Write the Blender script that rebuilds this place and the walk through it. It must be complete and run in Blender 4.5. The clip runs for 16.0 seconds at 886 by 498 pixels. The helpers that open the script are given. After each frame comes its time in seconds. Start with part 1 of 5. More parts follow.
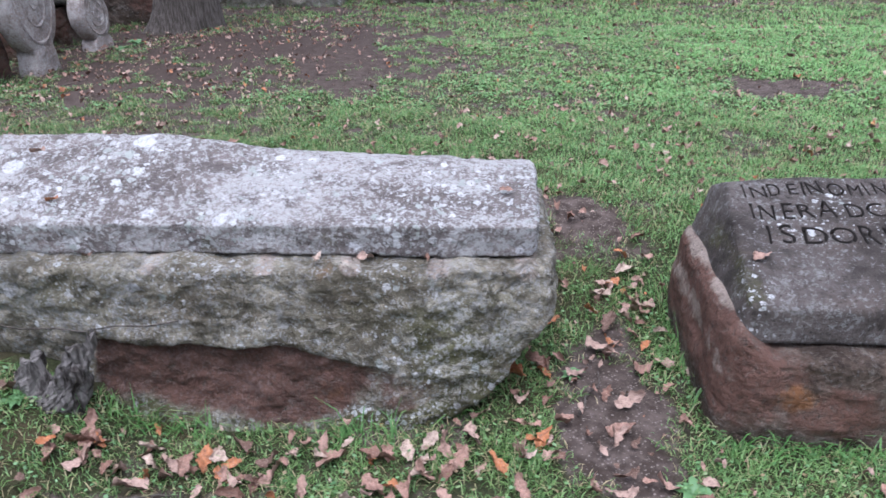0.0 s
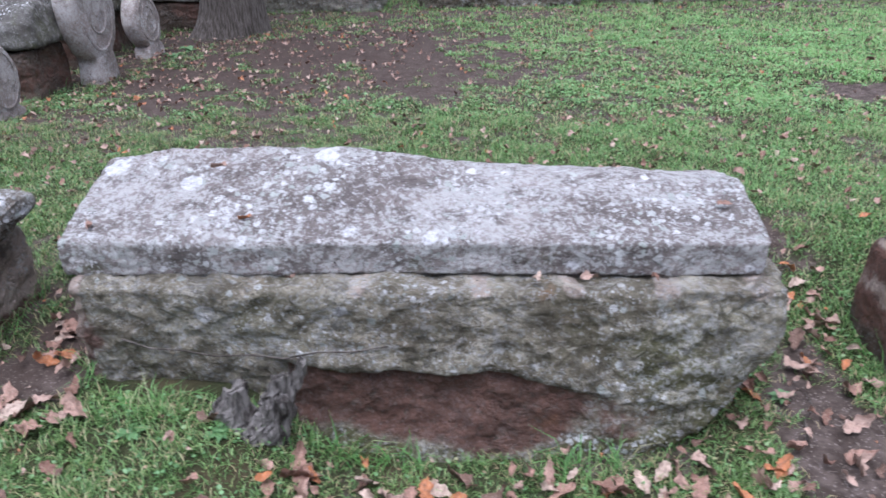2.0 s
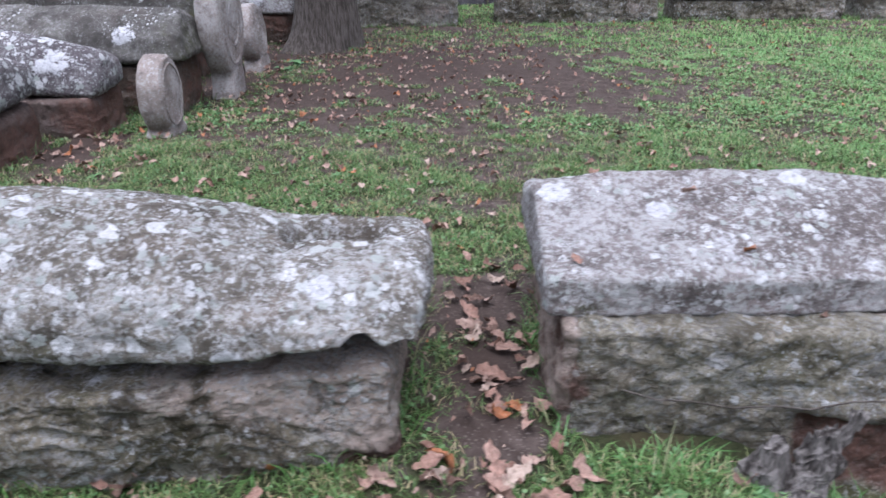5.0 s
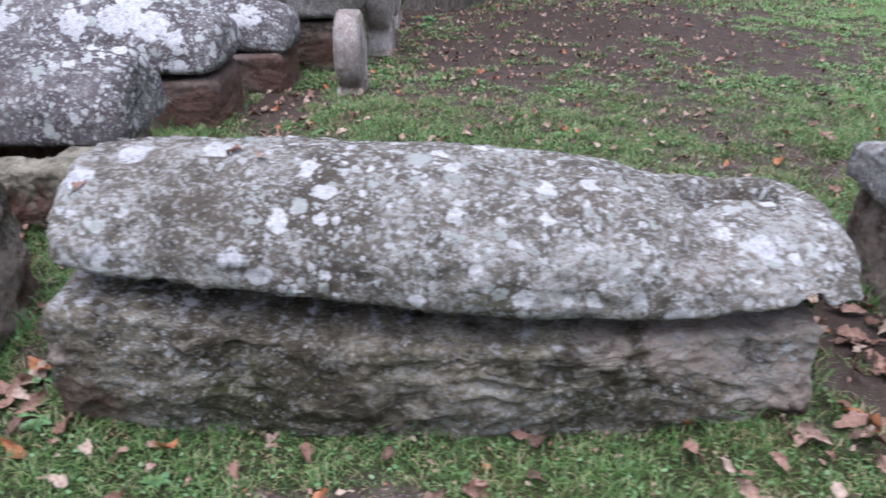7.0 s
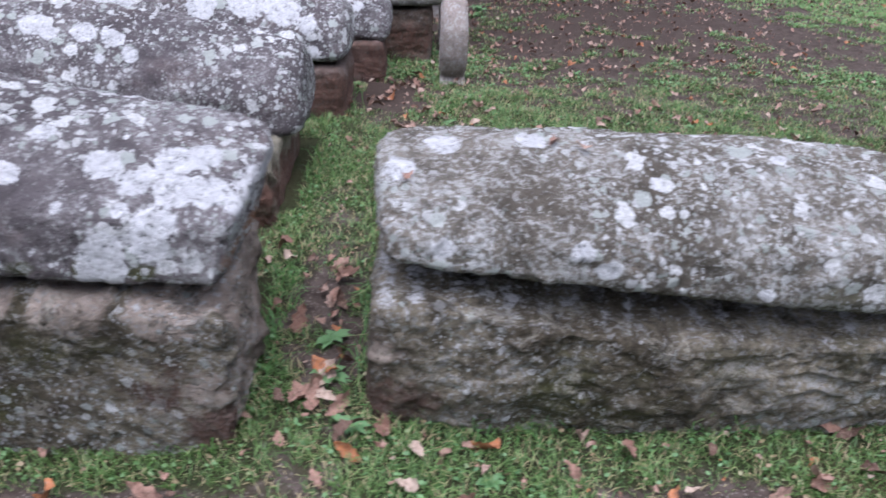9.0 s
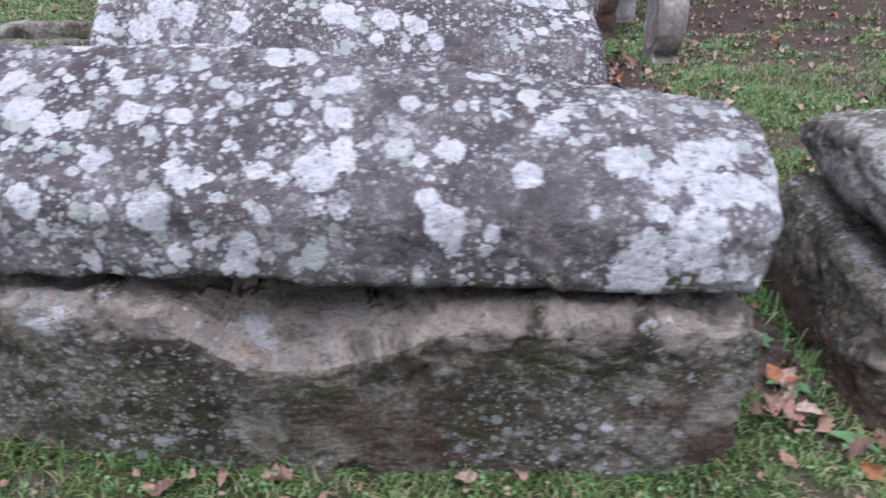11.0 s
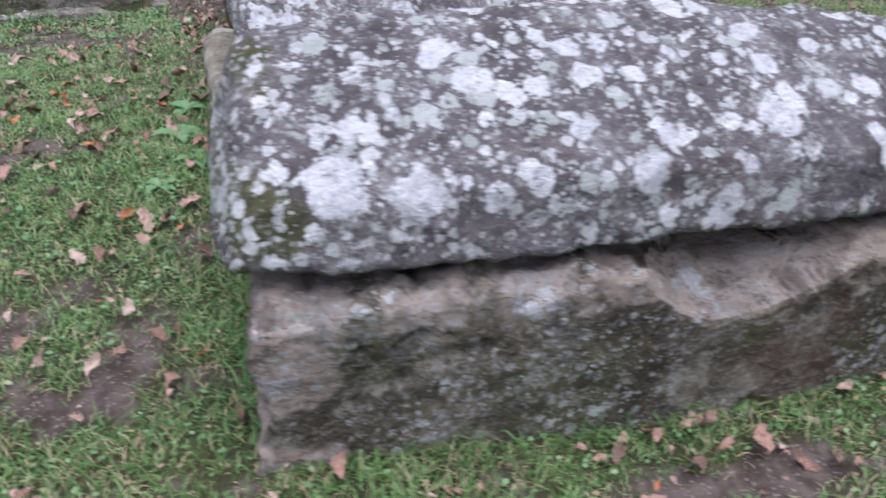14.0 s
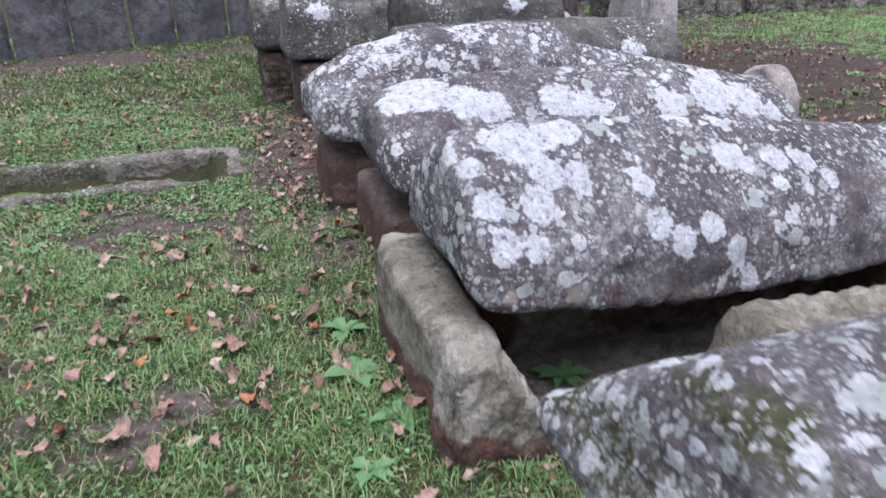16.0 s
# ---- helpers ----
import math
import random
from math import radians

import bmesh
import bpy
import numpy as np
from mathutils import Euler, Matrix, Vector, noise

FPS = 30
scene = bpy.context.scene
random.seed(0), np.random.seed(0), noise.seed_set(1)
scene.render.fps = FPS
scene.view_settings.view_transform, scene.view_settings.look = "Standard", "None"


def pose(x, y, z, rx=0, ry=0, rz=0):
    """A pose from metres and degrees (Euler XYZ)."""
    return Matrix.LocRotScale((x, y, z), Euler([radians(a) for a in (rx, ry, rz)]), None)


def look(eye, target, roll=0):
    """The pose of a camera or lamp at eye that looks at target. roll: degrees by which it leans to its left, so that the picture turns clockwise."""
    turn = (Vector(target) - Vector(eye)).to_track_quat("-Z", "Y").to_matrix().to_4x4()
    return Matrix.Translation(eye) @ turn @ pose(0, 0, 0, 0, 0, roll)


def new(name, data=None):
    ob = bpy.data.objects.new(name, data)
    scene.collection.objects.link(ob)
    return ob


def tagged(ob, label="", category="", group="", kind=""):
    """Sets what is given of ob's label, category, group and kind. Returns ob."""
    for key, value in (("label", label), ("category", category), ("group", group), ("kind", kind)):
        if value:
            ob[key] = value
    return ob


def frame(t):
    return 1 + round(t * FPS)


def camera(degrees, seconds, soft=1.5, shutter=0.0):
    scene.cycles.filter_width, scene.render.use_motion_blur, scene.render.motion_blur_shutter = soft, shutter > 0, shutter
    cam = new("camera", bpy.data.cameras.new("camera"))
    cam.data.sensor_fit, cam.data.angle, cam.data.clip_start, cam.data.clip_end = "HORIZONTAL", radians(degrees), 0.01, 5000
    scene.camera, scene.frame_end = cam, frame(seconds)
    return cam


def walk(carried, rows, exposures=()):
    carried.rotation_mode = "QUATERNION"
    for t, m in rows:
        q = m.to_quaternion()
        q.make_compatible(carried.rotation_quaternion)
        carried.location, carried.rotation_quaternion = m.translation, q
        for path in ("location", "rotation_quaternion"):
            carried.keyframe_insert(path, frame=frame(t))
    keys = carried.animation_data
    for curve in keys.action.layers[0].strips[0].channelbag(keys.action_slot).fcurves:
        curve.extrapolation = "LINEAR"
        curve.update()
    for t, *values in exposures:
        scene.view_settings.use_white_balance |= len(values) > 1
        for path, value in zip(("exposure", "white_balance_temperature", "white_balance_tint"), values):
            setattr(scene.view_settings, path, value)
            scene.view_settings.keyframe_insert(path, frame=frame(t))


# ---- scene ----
cam = camera(62.5, 16.0, 1.5, 0.5)
METRES, EYE, TILT, LEAN, TURN = 8.8, 1.5, 0.0, 0.0, 4.8
ROWS = [
    (0.0, 0.0, 0.0, 0.0, -0.62, -27.43, 1.19),
    (0.5, -0.0134, -0.0005, 0.0008, -1.3, -27.3, 2.34),
    (1.0, -0.0384, -0.0002, 0.0018, -3.1, -26.65, 1.6),
    (1.5, -0.063, 0.0081, -0.0002, -1.87, -26.64, 0.92),
    (2.0, -0.0862, 0.0186, -0.0004, -1.33, -27.15, 1.36),
    (2.5, -0.1156, 0.0223, -0.0001, -3.03, -26.9, 1.6),
    (3.0, -0.1511, 0.0248, 0.002, -3.18, -27.08, 1.58),
    (3.5, -0.1832, 0.0377, -0.0016, -3.04, -25.27, 1.94),
    (6.0, -0.3485, 0.0669, -0.0065, -4.43, -28.39, -0.4),
    (6.5, -0.3846, 0.0624, -0.0043, -4.91, -30.35, 0.87),
    (7.0, -0.4113, 0.0648, -0.005, -1.96, -29.05, 0.37),
    (7.5, -0.4403, 0.0712, -0.0057, -1.07, -29.24, 1.24),
    (8.0, -0.4709, 0.0719, -0.007, -4.62, -28.27, 0.5),
    (10.5, -0.6377, 0.0992, -0.0098, -5.52, -32.43, -2.45),
    (11.0, -0.6702, 0.1105, -0.0145, -4.0, -31.11, 0.67),
    (11.5, -0.6975, 0.1134, -0.0162, -5.42, -31.52, -0.58),
    (12.0, -0.7287, 0.1097, -0.0154, -9.51, -33.62, -0.89),
    (12.5, -0.7548, 0.1146, -0.0167, -9.31, -32.49, -0.88),
    (13.0, -0.7795, 0.1288, -0.0173, -11.29, -33.48, -1.28),
    (13.5, -0.8058, 0.1388, -0.017, -14.92, -32.21, -1.22),
    (14.0, -0.8388, 0.1495, -0.0161, -21.52, -34.3, -1.2),
    (14.5, -0.8633, 0.1762, -0.0189, -21.02, -32.56, -0.88),
    (15.0, -0.8789, 0.2066, -0.015, -20.07, -30.73, -0.6),
    (15.5, -0.8917, 0.2392, -0.0124, -21.98, -26.31, 0.73),
    (16.0, -0.895, 0.2679, -0.0102, -23.76, -25.62, 0.11),
]
walk(cam, [(t, pose(0, 0, EYE, TILT, LEAN, TURN) @ pose(METRES * x, METRES * y, METRES * z, 90 + pitch, roll, yaw)) for t, x, y, z, yaw, pitch, roll in ROWS], [(0.0, 1.58, 5740.0, 16.5), (3.5, 1.56, 5780.0, 17.0), (7.0, 1.48, 5880.0, 17.5), (11.5, 1.44, 5880.0, 18.5), (16.0, 1.50, 5900.0, 18.0)])

# ---------------------------------------------------------------- light
SUN_ELEV, SUN_ROT = 80.0, 180.0
world = bpy.data.worlds.new("overcast_sky")
scene.world = world
world.use_nodes = True
wn, wl = world.node_tree.nodes, world.node_tree.links
sky = wn.new("ShaderNodeTexSky")
sky.sky_type, sky.sun_disc = "NISHITA", False
sky.sun_elevation, sky.sun_rotation = radians(SUN_ELEV), radians(SUN_ROT)
sky.air_density, sky.dust_density, sky.ozone_density = 1.0, 4.0, 1.0
soft_sky = wn.new("ShaderNodeHueSaturation")
soft_sky.inputs["Saturation"].default_value = 0.45
wl.new(sky.outputs[0], soft_sky.inputs["Color"])
wl.new(soft_sky.outputs[0], wn["Background"].inputs["Color"])
wn["Background"].inputs["Strength"].default_value = 0.075
sun_data = bpy.data.lights.new("sun", "SUN")
sun_data.energy, sun_data.angle, sun_data.color = 1.5, radians(70), (0.93, 0.96, 1.0)
sun = new("sun", sun_data)
sun.matrix_world = look((-4.2, -1.5, 30), (-3.0, 4, 0))


# ---------------------------------------------------------------- small maths
def S(v, a, b):
    t = np.clip((np.asarray(v, float) - a) / (b - a), 0, 1)
    return t * t * (3 - 2 * t)


def along(x, pairs):
    return float(np.interp(x, [p[0] for p in pairs], [p[1] for p in pairs])) if isinstance(pairs, (list, tuple)) else pairs


def wave(x, y, f, seed):
    """Smooth value noise on numpy arrays, -1 to 1."""
    x, y = np.asarray(x, float) * f + seed * 17.3, np.asarray(y, float) * f + seed * 7.7
    i, j = np.floor(x), np.floor(y)
    u, v = x - i, y - j
    u, v = u * u * (3 - 2 * u), v * v * (3 - 2 * v)

    def h(a, b):
        s = np.sin(a * 127.1 + b * 311.7 + seed * 13.0) * 43758.5453
        return s - np.floor(s)
    return 2 * ((h(i, j) * (1 - u) + h(i + 1, j) * u) * (1 - v) + (h(i, j + 1) * (1 - u) + h(i + 1, j + 1) * u) * v) - 1


def ground_z(x, y):
    """The lawn's height: it sinks on the east side of the near row, rises at its west end and falls away gently to the far row."""
    x, y = np.asarray(x, float), np.asarray(y, float)
    z = -0.05 - (0.20 * S(x, -1.75, -1.15) + 0.08 * S(x, -5.0, -4.6) * (1 - S(x, -3.6, -2.8)) + 0.06 * S(x, -7.0, -6.5) * (1 - S(x, -5.5, -5.15))) * (1 - S(y, 2.6, 3.6)) - 0.05 * S(y, 4.5, 6.5) - 0.24 * S(y, 6.5, 12)
    z = z - 0.10 * S(-x, 3.2, 4.4) * S(y, 4.8, 6.2) * (1 - S(y, 8, 11)) - 0.03 * S(-x, 7, 8.5)
    z = z - 0.20 * S(x, -9.86, -9.78) * (1 - S(x, -8.05, -7.95)) * S(y, 6.38, 6.44) * (1 - S(y, 6.90, 6.96))
    z = z - 0.14 * S(x, -7.36, -7.28) * (1 - S(x, -5.65, -5.55)) * S(y, 3.20, 3.26) * (1 - S(y, 3.80, 3.86))
    z = z + 0.10 * (1 - S(x, -7.45, -6.75)) * (1 - S(y, 3.6, 5.4))
    near = 1 - S(np.hypot(x + 3, y - 5), 12, 30)
    return z + near * (0.018 * wave(x, y, 1.7, 1) + 0.010 * wave(x, y, 5.0, 2) + 0.006 * wave(x, y, 14.0, 3))


# bare soil: centre, radii, strength
SOIL = [(0.42, 2.0, 0.20, 0.75, 1.3), (0.55, 1.2, 0.5, 0.35, 0.9), (-4.1, 1.66, 0.20, 0.09, 1.1), (-4.5, 1.5, 0.25, 0.1, 0.8), (-3.55, 7.2, 1.1, 2.3, 1.0),
        (-4.6, 8.0, 0.7, 1.6, 0.9), (-2.40, 2.45, 0.26, 0.62, 1.35), (-7.3, 6.6, 0.45, 1.3, 1.2), (-6.35, 1.58, 0.28, 0.08, 1.2), (-5.6, 1.57, 0.3, 0.08, 1.1),
        (-0.9, 1.5, 0.5, 0.1, 0.6), (0.35, 3.4, 0.25, 0.25, 0.8), (-1.6, 3.9, 0.5, 0.2, 0.7), (-3.5, 11.2, 4.0, 0.5, 0.75), (2.5, 11.5, 3.0, 0.3, 0.5),
        (-9.5, 11.6, 2.2, 0.5, 1.2), (2.4, 5.9, 0.6, 0.35, 0.9), (-2.5, 7.6, 2.2, 2.7, 1.15), (-1.9, 9.0, 1.5, 1.6, 0.75), (-5.05, 2.3, 0.16, 0.6, 0.9), (-8.6, 2.6, 0.3, 0.15, 0.7), (-5.0, 5.0, 0.35, 0.5, 1.2),
        (-8.2, 3.6, 0.3, 0.15, 0.7), (-7.9, 2.2, 0.25, 0.15, 0.6), (-8.4, 5.6, 0.9, 0.4, 0.6)]


def soil_at(x, y):
    x, y = np.asarray(x, float), np.asarray(y, float)
    m = np.zeros(x.shape)
    for cx, cy, rx, ry, k in SOIL:
        m = np.maximum(m, k * np.exp(-1.1 * (((x - cx) / rx) ** 2 + ((y - cy) / ry) ** 2)))
    m = m * (0.75 + 0.55 * wave(x, y, 9.0, 16))
    return np.clip(m + 0.16 + 0.22 * wave(x, y, 2.2, 5) + 0.26 * wave(x, y, 6.0, 6) + 0.20 * wave(x, y, 17.0, 7), 0, 1.2)


# ---------------------------------------------------------------- materials
class Nodes:
    """A thin wrapper that keeps node code short."""

    def __init__(self, name):
        self.m = bpy.data.materials.new(name)
        self.m.use_nodes = True
        self.t = self.m.node_tree
        self.b = self.t.nodes["Principled BSDF"]
        self.pos = self.t.nodes.new("ShaderNodeNewGeometry").outputs["Position"]

    def put(self, kind, **sets):
        n = self.t.nodes.new(kind)
        for k, v in sets.items():
            if k in n.inputs:
                s = n.inputs[k]
                if isinstance(v, bpy.types.NodeSocket):
                    self.t.links.new(v, s)
                else:
                    s.default_value = v
        return n

    def link(self, a, b):
        self.t.links.new(a, b)

    def scaled(self, sx, sy, sz, base=None):
        n = self.t.nodes.new("ShaderNodeMapping")
        self.link(base or self.pos, n.inputs["Vector"])
        n.inputs["Scale"].default_value = (sx, sy, sz)
        return n.outputs[0]

    def noise(self, scale, detail=4.0, rough=0.55, vec=None, distort=0.0):
        return self.put("ShaderNodeTexNoise", Scale=scale, Detail=detail, Roughness=rough, Distortion=distort, Vector=vec or self.pos).outputs["Fac"]

    def maths(self, op, a, b=0.0, c=0.0):
        n = self.t.nodes.new("ShaderNodeMath")
        n.operation = op
        for s, v in zip(n.inputs, (a, b, c)):
            if isinstance(v, bpy.types.NodeSocket):
                self.link(v, s)
            else:
                s.default_value = v
        return n.outputs[0]

    def step(self, v, a, b):
        n = self.t.nodes.new("ShaderNodeMapRange")
        n.interpolation_type = "SMOOTHSTEP"
        self.link(v, n.inputs["Value"])
        n.inputs["From Min"].default_value, n.inputs["From Max"].default_value = a, b
        return n.outputs["Result"]

    def mix(self, f, a, b, blend="MIX"):
        n = self.t.nodes.new("ShaderNodeMix")
        n.data_type, n.blend_type = "RGBA", blend
        for s, v in ((n.inputs[0], f), (n.inputs[6], a), (n.inputs[7], b)):
            if isinstance(v, bpy.types.NodeSocket):
                self.link(v, s)
            else:
                s.default_value = v if not isinstance(v, tuple) else (*v, 1.0)
        return n.outputs[2]

    def attr(self, name):
        n = self.t.nodes.new("ShaderNodeAttribute")
        n.attribute_name = name
        return n.outputs["Fac"]

    def bump(self, h, strength, dist):
        n = self.put("ShaderNodeBump", Strength=strength, Distance=dist, Height=h)
        self.link(n.outputs[0], self.b.inputs["Normal"])

    def done(self, colour, rough=0.9, spec=0.25):
        if isinstance(colour, bpy.types.NodeSocket):
            self.link(colour, self.b.inputs["Base Color"])
        else:
            self.b.inputs["Base Color"].default_value = (*colour, 1)
        if isinstance(rough, bpy.types.NodeSocket):
            self.link(rough, self.b.inputs["Roughness"])
        else:
            self.b.inputs["Roughness"].default_value = rough
        self.b.inputs["Specular IOR Level"].default_value = spec
        return self.m


def spots(k, scale, size, jitter, edge=0.06):
    """Round lichen spots with ragged rims: 1 inside. size: the largest radius in cells."""
    wob = k.t.nodes.new("ShaderNodeVectorMath")
    wob.operation = "MULTIPLY_ADD"
    nz = k.put("ShaderNodeTexNoise", Scale=scale * 2.6, Detail=3.0, Vector=k.pos)
    k.link(nz.outputs["Color"], wob.inputs[0])
    wob.inputs[1].default_value = (jitter / scale,) * 3
    k.link(k.pos, wob.inputs[2])
    v = k.put("ShaderNodeTexVoronoi", Scale=scale, Vector=wob.outputs[0])
    sep = k.put("ShaderNodeSeparateColor", Color=v.outputs["Color"])
    r = k.maths("MULTIPLY", k.maths("POWER", sep.outputs[0], 1.6), size)
    d = k.maths("SUBTRACT", r, v.outputs["Distance"])
    return k.step(d, 0.0, edge), sep.outputs[1]


def stone(name, dark, light, red, lichen=0.5, fine=0.5, big=1.0, moss=0.3, strata=0.0, crust_tone=0.46):
    """Weathered sandstone with crustose lichen; attributes lichen, moss and red add patches."""
    k = Nodes(name)
    broad, mid, tex, grain = k.noise(2.3, 5.0, 0.6), k.noise(9.0, 8.0, 0.7), k.noise(34.0, 7.0, 0.75, None, 0.4), k.noise(150.0, 3.0, 0.7)
    lay = k.noise(1.0, 7.0, 0.7, k.scaled(6, 6, 7), 0.4)
    col = k.mix(k.step(broad, 0.35, 0.65), dark, light)
    warm = k.noise(3.4, 4.0, 0.6, k.scaled(1, 1.3, 1.7))
    col = k.mix(k.maths("MULTIPLY", k.step(warm, 0.52, 0.7), 0.45), col, tuple(0.5 * (a + b) for a, b in zip(red, light)))
    col = k.mix(k.maths("MULTIPLY", k.step(mid, 0.46, 0.66), 0.7), col, tuple(c * 0.55 for c in dark))
    if strata:
        col = k.mix(k.maths("MULTIPLY", k.step(lay, 0.52, 0.66), 0.45 * strata), col, tuple(c * 0.5 for c in dark))
        col = k.mix(k.maths("MULTIPLY", k.step(lay, 0.44, 0.34), 0.35 * strata), col, tuple(c * 1.35 for c in light))
    patch = k.maths("ADD", k.attr("red"), k.maths("MULTIPLY", k.maths("SUBTRACT", mid, 0.5), 1.3))
    redcol = k.mix(k.step(tex, 0.4, 0.65), tuple(c * 0.6 for c in red), tuple(c * 1.15 for c in red))
    col = k.mix(k.step(patch, 0.35, 0.75), col, redcol)
    bare = k.maths("ADD", k.attr("bare"), k.maths("MULTIPLY", k.maths("SUBTRACT", k.noise(6.0, 7.0, 0.7), 0.5), 1.3))
    col = k.mix(k.maths("MULTIPLY", k.step(bare, 0.40, 0.62), 0.92), col, k.mix(mid, (0.53, 0.445, 0.385), (0.29, 0.225, 0.185)))
    rust = k.maths("ADD", k.attr("rust"), k.maths("MULTIPLY", k.maths("SUBTRACT", mid, 0.5), 1.3))
    col = k.mix(k.maths("MULTIPLY", k.step(rust, 0.45, 0.9), 0.7), col, (0.36, 0.16, 0.06))
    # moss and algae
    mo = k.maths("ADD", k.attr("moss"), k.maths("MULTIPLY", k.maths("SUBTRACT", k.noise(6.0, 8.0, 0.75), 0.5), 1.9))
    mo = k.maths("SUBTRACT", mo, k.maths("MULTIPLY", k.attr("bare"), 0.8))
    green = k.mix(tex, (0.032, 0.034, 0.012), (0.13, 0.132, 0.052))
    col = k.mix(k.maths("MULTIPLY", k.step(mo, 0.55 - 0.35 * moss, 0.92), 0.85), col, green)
    # pale flaky crust
    flake = k.maths("ADD", k.maths("MULTIPLY", k.noise(64.0, 6.0, 0.7, None, 0.6), 0.62), k.maths("MULTIPLY", tex, 0.38))
    cr = k.maths("ADD", flake, k.maths("ADD", k.maths("MULTIPLY", k.maths("SUBTRACT", mid, 0.5), -0.30), k.maths("MULTIPLY", k.maths("SUBTRACT", broad, 0.5), 0.18)))
    t0 = 0.60 - 0.16 * fine
    crust = k.maths("MULTIPLY", k.step(cr, t0, t0 + 0.06), 0.40 + 0.45 * fine)
    crust = k.maths("MULTIPLY", crust, k.maths("SUBTRACT", 1.0, k.maths("MULTIPLY", k.step(k.attr("red"), 0.3, 0.75), 0.85)))
    col = k.mix(crust, col, k.mix(grain, (crust_tone * 0.8,) * 3, (crust_tone * 1.2, crust_tone * 1.19, crust_tone * 1.16)))
    clean = k.maths("SUBTRACT", 1.0, k.step(k.attr("red"), 0.3, 0.75))
    dens = k.step(k.noise(1.9, 4.0, 0.6), 0.60 - 0.3 * lichen, 0.80 - 0.25 * lichen)
    relief = k.maths("MULTIPLY", mid, 0.7)
    fuzz = k.noise(95.0, 5.0, 0.75)
    for scale, size, jit, tone in ((75.0, 0.68, 0.55, 0.54), (33.0, 0.72, 0.7, 0.62), (16.0, 0.70 * big, 0.6, 0.72)):
        m, rnd = spots(k, scale, size * (0.55 + 0.45 * lichen), jit, 0.13)
        m = k.maths("MULTIPLY", m, k.maths("ADD", k.maths("MULTIPLY", dens, 0.75), 0.25) if scale > 20 else dens)
        m = k.maths("MULTIPLY", k.step(k.maths("ADD", m, k.maths("MULTIPLY", k.maths("SUBTRACT", fuzz, 0.5), 0.9)), 0.35, 0.75), clean)
        inner = k.mix(k.step(fuzz, 0.3, 0.7), (tone * 0.72, tone * 0.72, tone * 0.70), (tone * 1.12, tone * 1.12, tone * 1.14))
        inner = k.mix(k.step(rnd, 0.5, 0.85), inner, (tone * 0.62, tone * 0.66, tone * 0.62))
        col = k.mix(k.maths("MULTIPLY", m, 0.9), col, inner)
        relief = k.maths("ADD", relief, k.maths("MULTIPLY", m, 0.06))
    lp = k.maths("ADD", k.attr("lichen"), k.maths("ADD", k.maths("MULTIPLY", k.maths("SUBTRACT", k.noise(17.0, 7.0, 0.7), 0.5), 1.5), k.maths("MULTIPLY", k.maths("SUBTRACT", fuzz, 0.5), 0.5)))
    lm = k.step(lp, 0.48, 0.66)
    white = k.mix(k.step(k.maths("ADD", k.maths("MULTIPLY", tex, 0.6), k.maths("MULTIPLY", fuzz, 0.4)), 0.38, 0.58), (0.42, 0.42, 0.43), (0.68, 0.68, 0.70))
    col = k.mix(k.maths("MULTIPLY", lm, 0.95), col, white)
    if strata:
        col = k.mix(k.maths("MULTIPLY", k.step(tex, 0.50, 0.62), 0.42), col, (0.42, 0.40, 0.38), "MULTIPLY")
        col = k.mix(k.maths("MULTIPLY", k.step(tex, 0.47, 0.37), 0.28), col, k.mix(1.0, col, (0.30, 0.28, 0.25), "ADD"))
        warp = k.t.nodes.new("ShaderNodeVectorMath")
        warp.operation = "MULTIPLY_ADD"
        k.link(k.put("ShaderNodeTexNoise", Scale=7.0, Detail=5.0, Roughness=0.7, Vector=k.pos).outputs["Color"], warp.inputs[0])
        warp.inputs[1].default_value = (0.16, 0.16, 0.10)
        k.link(k.pos, warp.inputs[2])
        for sc, amount in ((7.0, 0.9), (19.0, 0.35)):
            chip = k.put("ShaderNodeTexVoronoi", Scale=1.0, Vector=k.scaled(sc, sc, sc * 1.25, warp.outputs[0])).outputs["Distance"]
            relief = k.maths("ADD", relief, k.maths("MULTIPLY", chip, amount * (0.4 + strata)))
            col = k.mix(k.maths("MULTIPLY", k.step(chip, 0.55, 0.85), 0.36), col, (0.42, 0.40, 0.38), "MULTIPLY")
        if strata > 0.5:
            wet = k.noise(5.5, 9.0, 0.78, None, 0.6)
            col = k.mix(k.maths("MULTIPLY", k.maths("MULTIPLY", k.step(wet, 0.52, 0.60), 0.62), clean), col, tuple(c * 0.4 for c in dark))
            scab = k.noise(1.0, 9.0, 0.82, k.scaled(8, 8, 11), 0.8)
            col = k.mix(k.maths("MULTIPLY", k.maths("MULTIPLY", k.step(scab, 0.54, 0.61), 0.30 + 0.45 * lichen), clean), col, k.mix(fuzz, tuple(c * 1.0 for c in light), (0.52, 0.50, 0.45)))
    # pits, their inner shade painted in as near-black
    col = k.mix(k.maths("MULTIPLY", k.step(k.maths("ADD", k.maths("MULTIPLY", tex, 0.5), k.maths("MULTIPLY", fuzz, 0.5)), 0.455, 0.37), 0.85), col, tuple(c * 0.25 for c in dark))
    relief = k.maths("ADD", relief, k.maths("MULTIPLY", lm, 0.06))
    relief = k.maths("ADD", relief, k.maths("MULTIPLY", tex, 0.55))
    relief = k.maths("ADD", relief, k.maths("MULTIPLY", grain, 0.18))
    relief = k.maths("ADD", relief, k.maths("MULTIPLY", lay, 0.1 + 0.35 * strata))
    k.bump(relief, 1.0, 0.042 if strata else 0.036)
